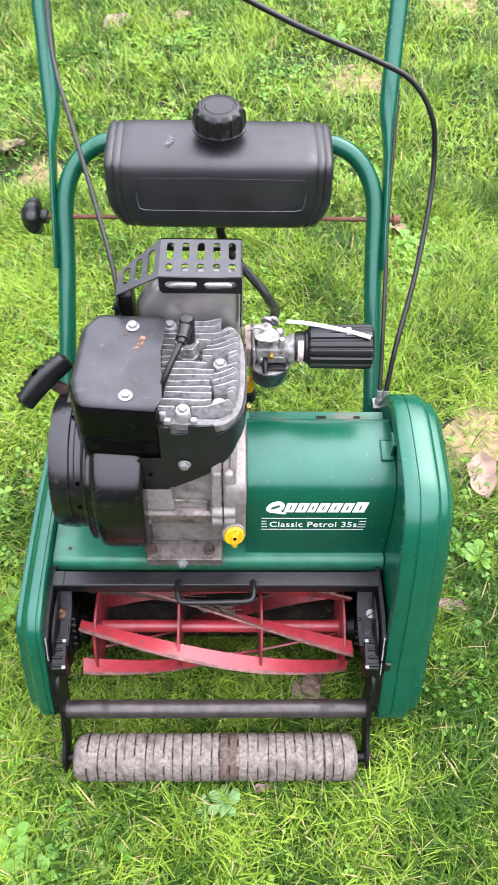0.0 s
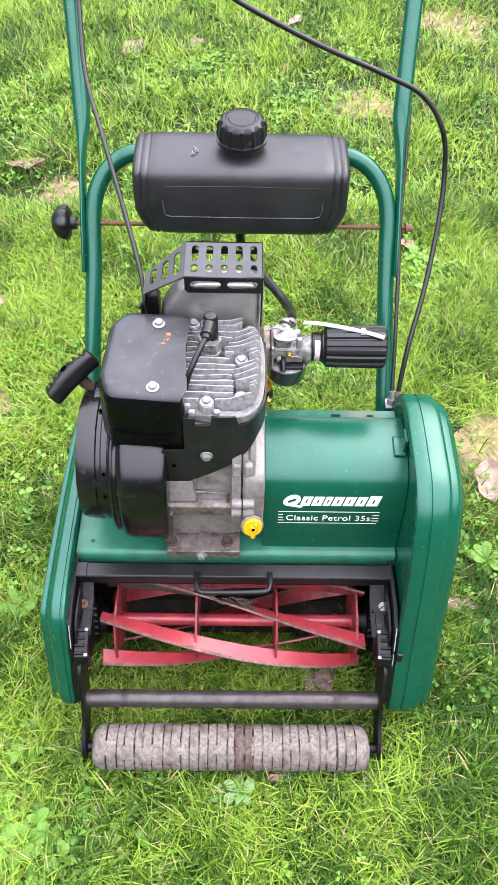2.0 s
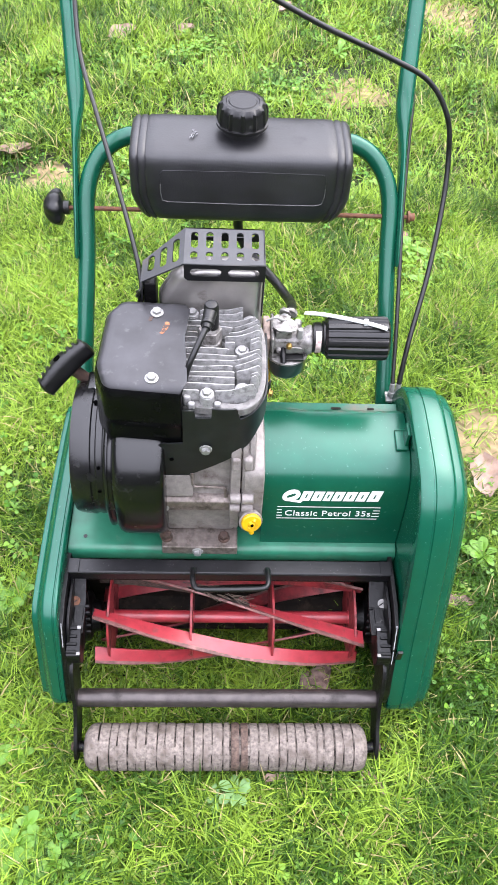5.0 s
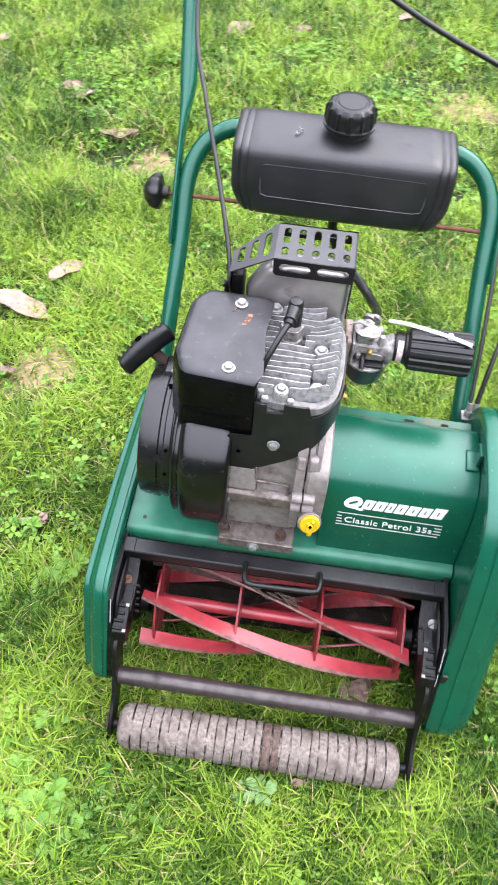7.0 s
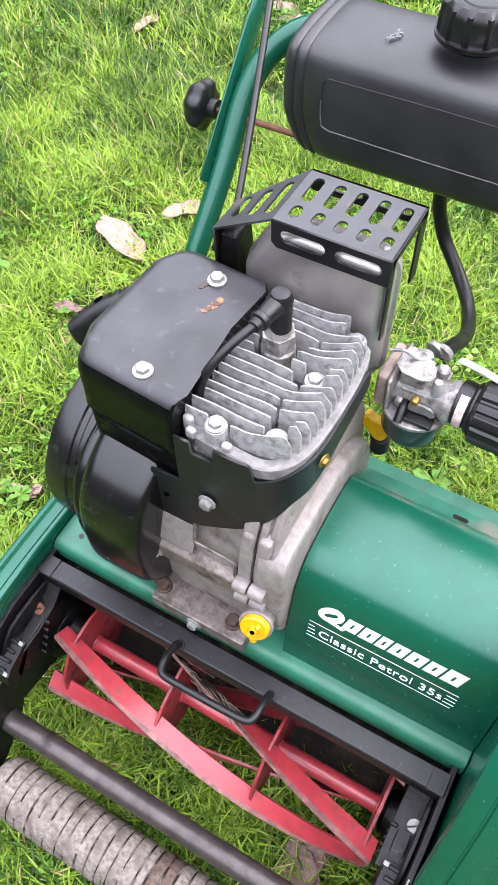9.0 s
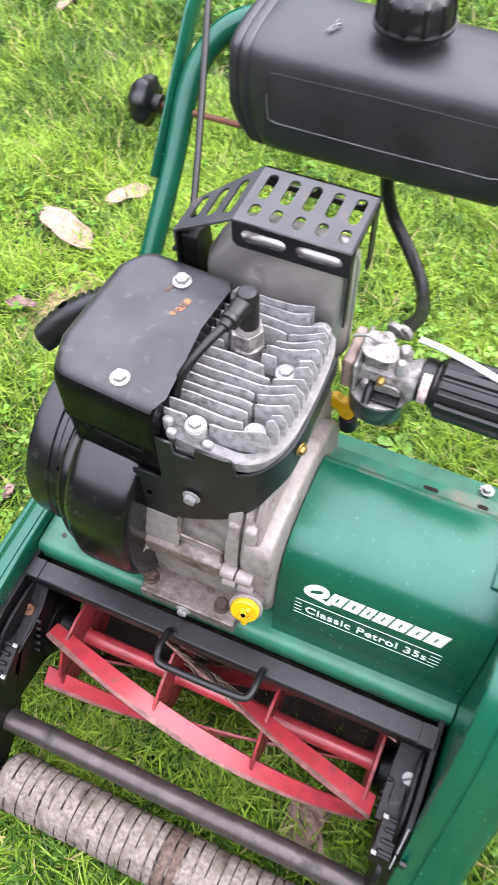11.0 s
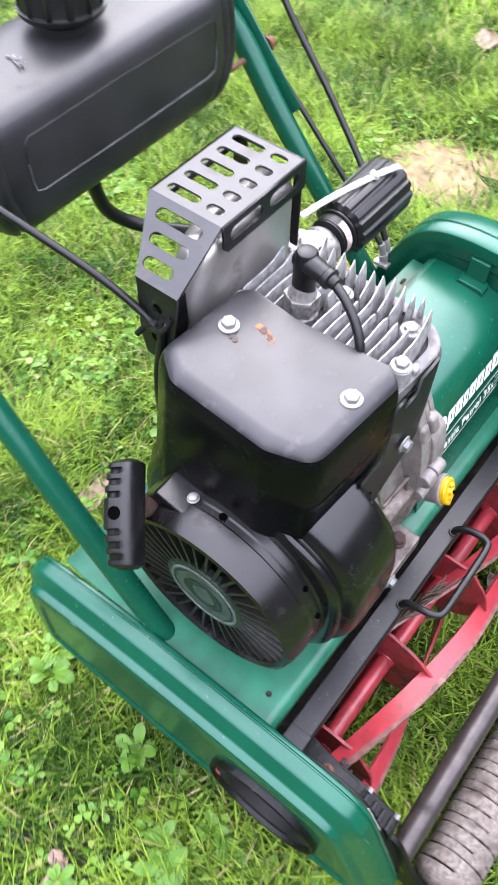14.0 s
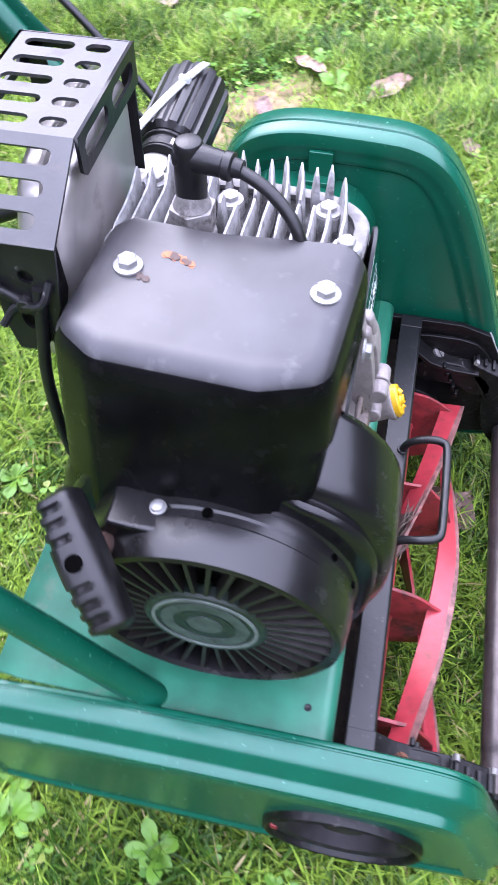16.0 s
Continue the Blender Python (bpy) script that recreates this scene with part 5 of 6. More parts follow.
punched(bm, lambda u, v: (u, GY1, GZ - v), [(GX0, 0), (GX1, 0), (GX1, 0.016), (GX0, 0.016)], [slot(GX0 + 0.025, 0.008, 0.03, 0.006), slot(GX0 + 0.062, 0.008, 0.03, 0.006)])
part("rear_flange", bm, STEEL_BLACK, guard, solid=0.0018)

# ---- carburettor and air filter ----
bm = bmesh.new()
box(bm, 0.032, 0.0412, 0.359, 0.398, 0.42, 0.4545)
part("intake_spacer", bm, GASKET, mower, "brown heat-stained intake spacer", bev=0.003)
bm = bmesh.new()
lathe(bm, (0.042, 0.377, 0.435), (1, 0, 0), [(0, 0.018), (0.004, 0.018), (0.0045, 0.013), (0.04, 0.0145), (0.0455, 0.018), (0.05, 0.018)], 24)
box(bm, 0.05, 0.080, 0.365, 0.398, 0.426, 0.444)
box(bm, 0.047, 0.067, 0.368, 0.392, 0.442, 0.455)
box(bm, 0.0415, 0.0455, 0.356, 0.40, 0.417, 0.456)
carb = part("carburettor", bm, CARB, mower, "bright die-cast carburettor", bev=0.0022)
bm = bmesh.new()
lathe(bm, (0.063, 0.374, 0.422), (0, 0, -1), [(0, 0.0265), (0.0035, 0.0265), (0.004, 0.0245), (0.006, 0.0245)], 32)
part("bowl_flange", bm, CARB, carb, bev=0.0008)
bm = bmesh.new()
lathe(bm, (0.063, 0.374, 0.417), (0, 0, -1), [(0, 0.0252), (0.02, 0.0245), (0.027, 0.0205), (0.03, 0.012), (0.03, 0.001)], 32)
part("float_bowl", bm, BOWL, carb, "dark glossy float bowl")
bm = bmesh.new()
box(bm, 0.06, 0.082, 0.352, 0.362, 0.4225, 0.4265)
part("choke_plate", bm, RUBBER, carb, "black choke plate above the bowl", bev=0.001)
bm = bmesh.new()
prism_y(bm, rounded([(0.06, 0.428), (0.06, 0.436), (0.07, 0.439), (0.08, 0.437), (0.082, 0.431), (0.07, 0.4285)], 1), 0.3595, 0.362)
part("choke_lever", bm, DULL_STEEL, carb, "plated choke lever", bev=0.0008)
for x, y, z, r, h, mt in ((0.055, 0.368, 0.458, 0.005, 0.006, ZINC), (0.076, 0.37, 0.446, 0.0042, 0.013, ZINC), (0.058, 0.388, 0.458, 0.006, 0.004, ZINC), (0.074, 0.389, 0.446, 0.005, 0.008, CARB)):
    bm = bmesh.new()
    lathe(bm, (x, y, z), UP, [(0, r), (h * 0.8, r), (h, r * 0.7)], 14)
    part("adjusting_screw", bm, mt, carb)
for x, y, z in ((0.052, 0.355, 0.431), (0.078, 0.355, 0.431), (0.064, 0.3545, 0.438)):
    bm = bmesh.new()
    lathe(bm, (x, y + 0.012, z), FRONT, [(0, 0.0036), (0.006, 0.0036), (0.0075, 0.0024)], 12)
    part("brass_screw", bm, BRASS if z > 0.435 else CARB, carb)
bm = bmesh.new()
tube(bm, smooth_path([(0.057, 0.366, 0.432), (0.057, 0.356, 0.43), (0.0575, 0.348, 0.424)], 4), 0.0034, 12)
part("idle_screw", bm, RUBBER, carb, "black knurled idle screw")
bm = bmesh.new()
tube(bm, smooth_path([(0.035, 0.372, 0.47), (0.046, 0.374, 0.473), (0.052, 0.376, 0.468), (0.058, 0.38, 0.464), (0.064, 0.386, 0.464)], 4), 0.0014, 8)
part("linkage", bm, ZINC, carb, "thin governor linkage")
bm = bmesh.new()
prism_z(bm, rounded([(0.043, 0.362), (0.07, 0.36), (0.074, 0.372), (0.064, 0.384), (0.05, 0.39), (0.043, 0.384)], 1), 0.4625, 0.4645)
part("throttle_plate", bm, CARB, carb, "plated throttle plate", bev=0.0004)
bm = bmesh.new()
FA = Vector((0.092, 0.3745, 0.4415))
FB = Vector((0.183, 0.3725, 0.4445))
fd = (FB - FA).normalized()
lathe(bm, FA, fd, [(0, 0.0175), (0.011, 0.0175), (0.012, 0.02), (0.0145, 0.02)], 28)
filt = part("air_filter", bm, RUBBER, mower, "ribbed black cylindrical air filter", bev=0.0008)
bm = bmesh.new()
fm = toward(FA + fd * 0.0145, fd)
rings = []
for s, k in ((0, 0.86), (0.003, 0.98), (0.012, 1.0), (0.069, 1.03), (0.0735, 1.0), (0.076, 0.9), (0.076, 0.3)):
    rings.append([fm @ Vector(((0.0238 + (0.0018 if i % 6 < 4 and k > 0.95 else 0)) * k * math.cos(2 * math.pi * i / 90), (0.0238 + (0.0018 if i % 6 < 4 and k > 0.95 else 0)) * k * math.sin(2 * math.pi * i / 90), s)) for i in range(90)])
loft(bm, rings)
part("filter_body", bm, FILTER_BLACK, filt, "fluted black filter body", angle=28)
bm = bmesh.new()
lathe(bm, FA + fd * 0.002, fd, [(0, 0.0178), (0.0, 0.0181), (0.007, 0.0181), (0.007, 0.0178)], 28, caps=False)
lab = part("inlet_band", bm, RUBBER, filt, "black rubber inlet band")
lm = toward(FA + fd * 0.0025, fd)
bm = bmesh.new()
for q in ((0.0184, 0.0, 0.0065),):
    arc = [(lm.inverted() @ (FA + fd * 0.0025 + Vector((0, -math.cos(t), math.sin(t))) * q[0])) for t in np.linspace(-1.0, 1.2, 11)]
    loft(bm, [[lm @ (p + Vector((0, 0, z))) for p in arc] for z in (q[1], q[2])], closed=False)
part("paper_label", bm, LABEL, filt, "faded pink and white paper label", solid=0.0004)
tie = smooth_path([(0.082, 0.396, 0.460), (0.10, 0.3885, 0.466), (0.125, 0.381, 0.468), (0.152, 0.3715, 0.4698), (0.168, 0.3655, 0.47), (0.176, 0.362, 0.47)], 5)
bm = bmesh.new()
loft(bm, [[p + Vector((0.0008, 0.0026, 0)), p + Vector((-0.0008, -0.0026, 0)), p + Vector((-0.0008, -0.0026, 0.0014)), p + Vector((0.0008, 0.0026, 0.0014))] for p in tie])
strap = part("cable_tie", bm, TIE, filt, "white nylon cable tie across the filter")
bm = bmesh.new()
box(bm, 0.149, 0.1545, 0.3675, 0.3755, 0.4685, 0.4738)
part("tie_lock", bm, TIE, filt, bev=0.001)
for x, r in ((0.0615, 0.0085), (0.0685, 0.0085)):
    bm = bmesh.new()
    lathe(bm, (x - 0.002, 0.405, 0.449), (0.3, 0.9, 0.2), [(0, r * 0.9), (0.005, r * 0.9)], 16)
    part("hose_barb", bm, CARB, carb, bev=0.0008)

# ---- fuel tank ----
TX, TY, TZ = 0.003, 0.5525, 0.5545
bm = bmesh.new()
prof = rounded([(-0.053, -0.038), (-0.053, 0.030), (-0.04, 0.044), (0.03, 0.046), (0.043, 0.034), (0.045, -0.038), (0.034, -0.053), (-0.04, -0.055)], 2)
rings = []
for x, k in ((-0.1235, 0.62), (-0.1262, 0.78), (-0.1258, 0.9), (-0.122, 0.965), (-0.1185, 0.985), (-0.1165, 0.952), (-0.1145, 0.985), (-0.1105, 0.995), (-0.108, 0.962), (-0.1055, 0.995), (-0.095, 1.0), (0.0, 1.004),
             (0.095, 1.0), (0.1055, 0.995), (0.108, 0.962), (0.1105, 0.995), (0.1145, 0.985), (0.1165, 0.952), (0.1185, 0.985), (0.122, 0.965), (0.1258, 0.9), (0.1262, 0.78), (0.1235, 0.62)):
    # the ends draw in towards the underside
    rings.append([(TX + 1.025 * x * (1 - 0.17 * max(0, -(z * k) / 0.055 - 0.2) ** 1.3), TY + y * k, TZ + z * k) for y, z in prof])
loft(bm, rings)
tank = part("fuel_tank", bm, TANK, mower, "matt black moulded plastic fuel tank", angle=60)
seam = []
for x, z in ((-0.094, 0.006), (-0.094, -0.006), (-0.0925, -0.0155), (-0.086, -0.0178), (0.0, -0.0185), (0.088, -0.0178), (0.0965, -0.0155), (0.099, -0.006), (0.099, 0.006)):
    seam.append((TX + x, TY - 0.0532, TZ + z))
bm = bmesh.new()
tube(bm, seam, 0.0006, 8)
part("moulded_line", bm, SCUFF_DULL, tank, "scuffed moulded panel line")
bm = bmesh.new()
tube(bm, [(TX - 0.094, TY - 0.0532, TZ + 0.006), (TX - 0.0935, TY - 0.0532, TZ + 0.021), (TX - 0.09, TY - 0.053, TZ + 0.0245), (TX, TY - 0.0529, TZ + 0.0255), (TX + 0.095, TY - 0.053, TZ + 0.0245), (TX + 0.0985, TY - 0.0532, TZ + 0.021), (TX + 0.099, TY - 0.0532, TZ + 0.006)], 0.0003, 8)
part("moulded_line", bm, TANK, tank, "dark moulded panel line")
bm = bmesh.new()
for k in range(60):
    dx, dy, r = rnd.gauss(0, 0.0016), rnd.gauss(0, 0.0042), rnd.uniform(0.0002, 0.0006)
    prism_z(bm, [(-0.053 + dx + 0.25 * dy + r * math.cos(a), 0.5395 + dy + 1.6 * r * math.sin(a)) for a in np.linspace(0, 6.28, 7, endpoint=False)], 0.6002, 0.6011 + 0.000004 * k)
part("scuff", bm, SCUFF_GREY, tank, "pale scuff")
CAPX, CAPY = 0.003, 0.553
bm = bmesh.new()
lathe(bm, (CAPX, CAPY, 0.598), UP, [(0, 0.022), (0.006, 0.022)], 30)
part("neck", bm, TANK, tank)
bm = bmesh.new()
rings = []
for z, r, rib in ((0.609, 0.0285, 0), (0.6095, 0.0305, 0), (0.613, 0.031, 0.0), (0.6135, 0.0288, 0), (0.6145, 0.0282, 1), (0.6275, 0.0276, 1), (0.6325, 0.0258, 1), (0.6355, 0.023, 0), (0.6362, 0.0195, 0), (0.6352, 0.0185, 0), (0.6352, 0.0165, 0), (0.6362, 0.0155, 0), (0.6366, 0.004, 0)):
    rings.append([(CAPX + (r + (0.0020 if rib and i % 6 == 0 else 0)) * math.cos(2 * math.pi * i / 72), CAPY + (r + (0.0020 if rib and i % 6 == 0 else 0)) * math.sin(2 * math.pi * i / 72), z) for i in range(72)])
loft(bm, rings)
part("filler_cap", bm, FILTER_BLACK, tank, "ribbed black screw cap", angle=32)
bm = bmesh.new()
cyl(bm, (0.003, 0.551, 0.507), (0.003, 0.551, 0.482), 0.0075, 16)
part("outlet", bm, PLASTIC, tank)
bm = bmesh.new()
tube(bm, smooth_path([(0.003, 0.551, 0.488), (0.003, 0.553, 0.46), (0.014, 0.553, 0.428), (0.036, 0.542, 0.405), (0.056, 0.516, 0.399), (0.068, 0.48, 0.408), (0.071, 0.45, 0.425), (0.069, 0.425, 0.44), (0.066, 0.408, 0.448)], 6), 0.0062, 14)
part("fuel_hose", bm, RUBBER, mower, "black rubber fuel hose")

# ---- handle ----
def handle_y(z):
    return 0.323 + (z - 0.217) * 0.767 - 0.07 * max(0, 0.45 - z)


bm = bmesh.new()
TR = 0.0108
pts = [(-0.198, handle_y(0.225), 0.225), (-0.194, handle_y(0.35), 0.35), (-0.189, handle_y(0.45), 0.45), (-0.188, handle_y(0.498), 0.498)]
for a in np.linspace(15, 90, 6):
    r = radians(a)
    z = 0.503 + 0.062 * math.sin(r)
    pts.append((-0.124 - 0.063 * math.cos(r), handle_y(z), z))
pts += [(x, handle_y(0.565), 0.565) for x in (-0.05, 0.055)]
pts += [(0.006 - (x - 0.0), y, z) for x, y, z in reversed(pts[:10])]
tube(bm, smooth_path(pts, 5), TR, 18)
bow = part("handle_bow", bm, GREEN, mower, "bent green tubular lower handle")
for s in (-1, 1):
    cxx = 0.003
    bm = bmesh.new()
    # flattened, dished foot of the upper tube, swelling into the round tube
    slope = Vector((0, math.cos(radians(48)), math.sin(radians(48))))
    base = Vector((cxx + s * 0.203, 0.537, 0.496))
    rings = []
    for L, wx, wy, dx in ((-0.062, 0.0028, 0.0105, 0), (-0.058, 0.0035, 0.0125, 0), (0.0, 0.0038, 0.0135, 0), (0.075, 0.0045, 0.0135, 0.0), (0.100, 0.0065, 0.0130, -0.0008), (0.118, 0.0092, 0.0118, -0.0015), (0.135, 0.0108, 0.0108, -0.001), (0.20, 0.0108, 0.0108, 0.003), (0.42, 0.0108, 0.0108, 0.02), (0.62, 0.0108, 0.0108, 0.036)):
        c = base + slope * L + Vector((s * dx, 0, 0))
        v = slope.cross(Vector((1, 0, 0)))
        rings.append([c + Vector((wx * math.cos(t), 0, 0)) + v * (wy * math.sin(t)) for t in np.linspace(0, 2 * math.pi, 18, endpoint=False)])
    loft(bm, rings)
    up = part("handle_tube", bm, GREEN, mower, "green upper handle tube with a flattened foot")
bm = bmesh.new()
cyl(bm, (-0.212, 0.537, 0.496), (0.222, 0.537, 0.496), 0.0028, 12)
rod = part("cross_rod", bm, RUST, mower, "thin rusty threaded rod through the handle")
bm = bmesh.new()
lathe(bm, (0.2165, 0.537, 0.496), (1, 0, 0), [(0, 0.0075), (0.003, 0.0075), (0.0032, 0.005), (0.009, 0.005)], 12)
part("rod_nut", bm, RUST, rod)
bm = bmesh.new()
rings = []
for s, r in ((0.0, 0.0085), (0.007, 0.0085), (0.0085, 0.016), (0.011, 0.0205), (0.016, 0.0218), (0.022, 0.0195), (0.0275, 0.014), (0.0305, 0.009), (0.0315, 0.004)):
    rings.append([(-0.209 - s, 0.537 + r * (1 + (0.07 if r > 0.012 else 0) * math.cos(7 * t + 0.4)) * math.cos(t), 0.496 + r * (1 + (0.07 if r > 0.012 else 0) * math.cos(7 * t + 0.4)) * math.sin(t)) for t in np.linspace(0, 2 * math.pi, 63, endpoint=False)])
loft(bm, rings)
part("clamp_knob", bm, RUBBER, mower, "black lobed plastic clamp knob", angle=50)

# ---- control cables ----
bm = bmesh.new()
tube(bm, smooth_path([(-0.108, 0.375, 0.497), (-0.109, 0.392, 0.51), (-0.118, 0.425, 0.533), (-0.14, 0.49, 0.571), (-0.165, 0.56, 0.61), (-0.188, 0.63, 0.647), (-0.197, 0.70, 0.70), (-0.207, 0.80, 0.79), (-0.215, 0.90, 0.88)], 6), 0.0028, 10)
part("throttle_cable", bm, RUBBER, mower, "thin grey-black throttle cable")
bm = bmesh.new()
tube(bm, smooth_path([(0.214, 0.379, 0.352), (0.222, 0.412, 0.40), (0.243, 0.475, 0.452), (0.259, 0.54, 0.505), (0.262, 0.575, 0.55), (0.252, 0.59, 0.60), (0.222, 0.60, 0.64), (0.17, 0.60, 0.667), (0.07, 0.60, 0.709), (-0.04, 0.61, 0.765), (-0.12, 0.64, 0.83)], 7), 0.0032, 10)
cable = part("clutch_cable", bm, RUBBER, mower, "glossy black clutch cable looping over the handle")
bm = bmesh.new()
tube(bm, smooth_path([(0.206, 0.379, 0.352), (0.207, 0.42, 0.395), (0.2085, 0.48, 0.45), (0.2105, 0.55, 0.51), (0.2185, 0.65, 0.60)], 6), 0.0026, 10)
part("drive_cable", bm, RUBBER, mower, "thin black cable along the handle")
for x in (0.206, 0.214):
    bm = bmesh.new()
    lathe(bm, (x, 0.372, 0.334), (0, 0.35, 0.94), [(0, 0.0028), (0.004, 0.0028), (0.0042, 0.0048), (0.010, 0.0048), (0.0102, 0.0036), (0.022, 0.0036)], 12)
    part("cable_end", bm, ZINC, mower, "bright cable end fitting")
bm = bmesh.new()
box(bm, 0.199, 0.221, 0.366, 0.382, 0.333, 0.3365)
part("cable_bracket", bm, ZINC, mower, "plated cable bracket", bev=0.0006)

# ---- lawn ----
# bare or thin places: x, y, radius, share of grass that is missing
BARE = [(0.46, 0.56, 0.10, 0.85), (0.33, 1.74, 0.12, 0.6), (-0.42, 1.30, 0.08, 0.7), (0.79, 0.58, 0.12, 0.97), (0.9, 0.47, 0.09, 0.9), (0.97, 0.42, 0.07, 0.7), (-0.49, 0.64, 0.09, 0.6), (-0.62, 0.80, 0.08, 0.5), (-0.36, 0.31, 0.05, 0.5), (0.66, 2.2, 0.14, 0.6), (0.55, 0.66, 0.08, 0.6)]


def hump(x, y):
    """Height of the soil."""
    return 0.004 * np.sin(3.1 * x + 0.7) * np.cos(2.3 * y) + 0.003 * np.sin(7.3 * x + 5.1 * y) - 0.004 * np.clip(y, 0, 2)


def bare(x, y):
    out = np.zeros_like(x)
    for bx, by, r, k in BARE:
        out = np.maximum(out, k * np.clip(1.6 - np.hypot(x - bx, y - by) / r, 0, 1))
    return out


rows = [-40, -12, -4] + list(np.arange(-1.6, 3.2, 0.06)) + [4, 8, 20, 60]
cols = [-50, -15, -5, -2.5] + list(np.arange(-1.8, 2.0, 0.06)) + [2.6, 5, 15, 50]
gx, gy = np.meshgrid(cols, rows)
gz = hump(gx, gy) * (np.abs(gx) < 3) - 0.002
nx, ny = len(cols), len(rows)
me = bpy.data.meshes.new("ground")
me.from_pydata(np.stack([gx, gy, gz], -1).reshape(-1, 3).tolist(), [], [(j * nx + i, j * nx + i + 1, (j + 1) * nx + i + 1, (j + 1) * nx + i) for j in range(ny - 1) for i in range(nx - 1)])
me.materials.append(SOIL)
me.materials.append(FAR_LAWN)
for p in me.polygons:
    p.material_index = 0 if -1.5 < p.center.x < 1.66 and -0.28 < p.center.y < 2.7 else 1
me.shade_smooth()
tagged(new("ground", me), "soil and thatch of an unevenly grown garden lawn", "ground", kind="structure")
for bx, by, r, k in BARE:
    if k >= 0.6:
        n = 26
        ring = [(bx + r * 0.8 * (1 + 0.3 * math.sin(3 * t + bx * 9)) * math.cos(t), by + r * 0.8 * (1 + 0.25 * math.cos(2 * t + by * 7)) * math.sin(t)) for t in np.linspace(0, 2 * math.pi, n, endpoint=False)]
        bm = bmesh.new()
        mid = bm.verts.new((bx, by, float(hump(np.array(bx), np.array(by))) + 0.006))
        v = [bm.verts.new((x, y, float(hump(np.array(x), np.array(y))) - 0.001)) for x, y in ring]
        w = [bm.verts.new((bx + (x - bx) * 0.6, by + (y - by) * 0.6, float(hump(np.array(x), np.array(y))) + 0.004)) for x, y in ring]
        for i in range(n):
            bm.faces.new((v[i - 1], v[i], w[i], w[i - 1]))
            bm.faces.new((w[i - 1], w[i], mid))
        tagged(part("bare_patch", bm, EARTH), "patch of bare dry earth in the lawn", "earth", kind="structure")

# unseen plain boundary that closes the garden and darkens low reflections
for name, x0, x1, y0, y1 in (("wall_north", -5.5, 5.5, 6.5, 6.9), ("wall_south", -5.5, 5.5, -4.4, -4.0), ("wall_east", 5.5, 5.9, -4.4, 6.9), ("wall_west", -5.0, -4.6, -4.0, 6.5)):
    bm = bmesh.new()
    box(bm, x0, x1, y0, y1, -0.1, 2.6)
    tagged(part(name, bm, HORIZON_BLOCK, bev=0.05), "unseen plain dark boundary added to darken low reflections", "wall", kind="structure")

rng = np.random.default_rng(7)
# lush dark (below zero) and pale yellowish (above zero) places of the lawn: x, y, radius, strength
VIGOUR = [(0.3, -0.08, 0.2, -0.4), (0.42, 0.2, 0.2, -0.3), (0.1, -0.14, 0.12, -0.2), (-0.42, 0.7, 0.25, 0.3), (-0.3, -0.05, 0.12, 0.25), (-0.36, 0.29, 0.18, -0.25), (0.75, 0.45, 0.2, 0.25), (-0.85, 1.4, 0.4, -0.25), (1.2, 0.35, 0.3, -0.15)]


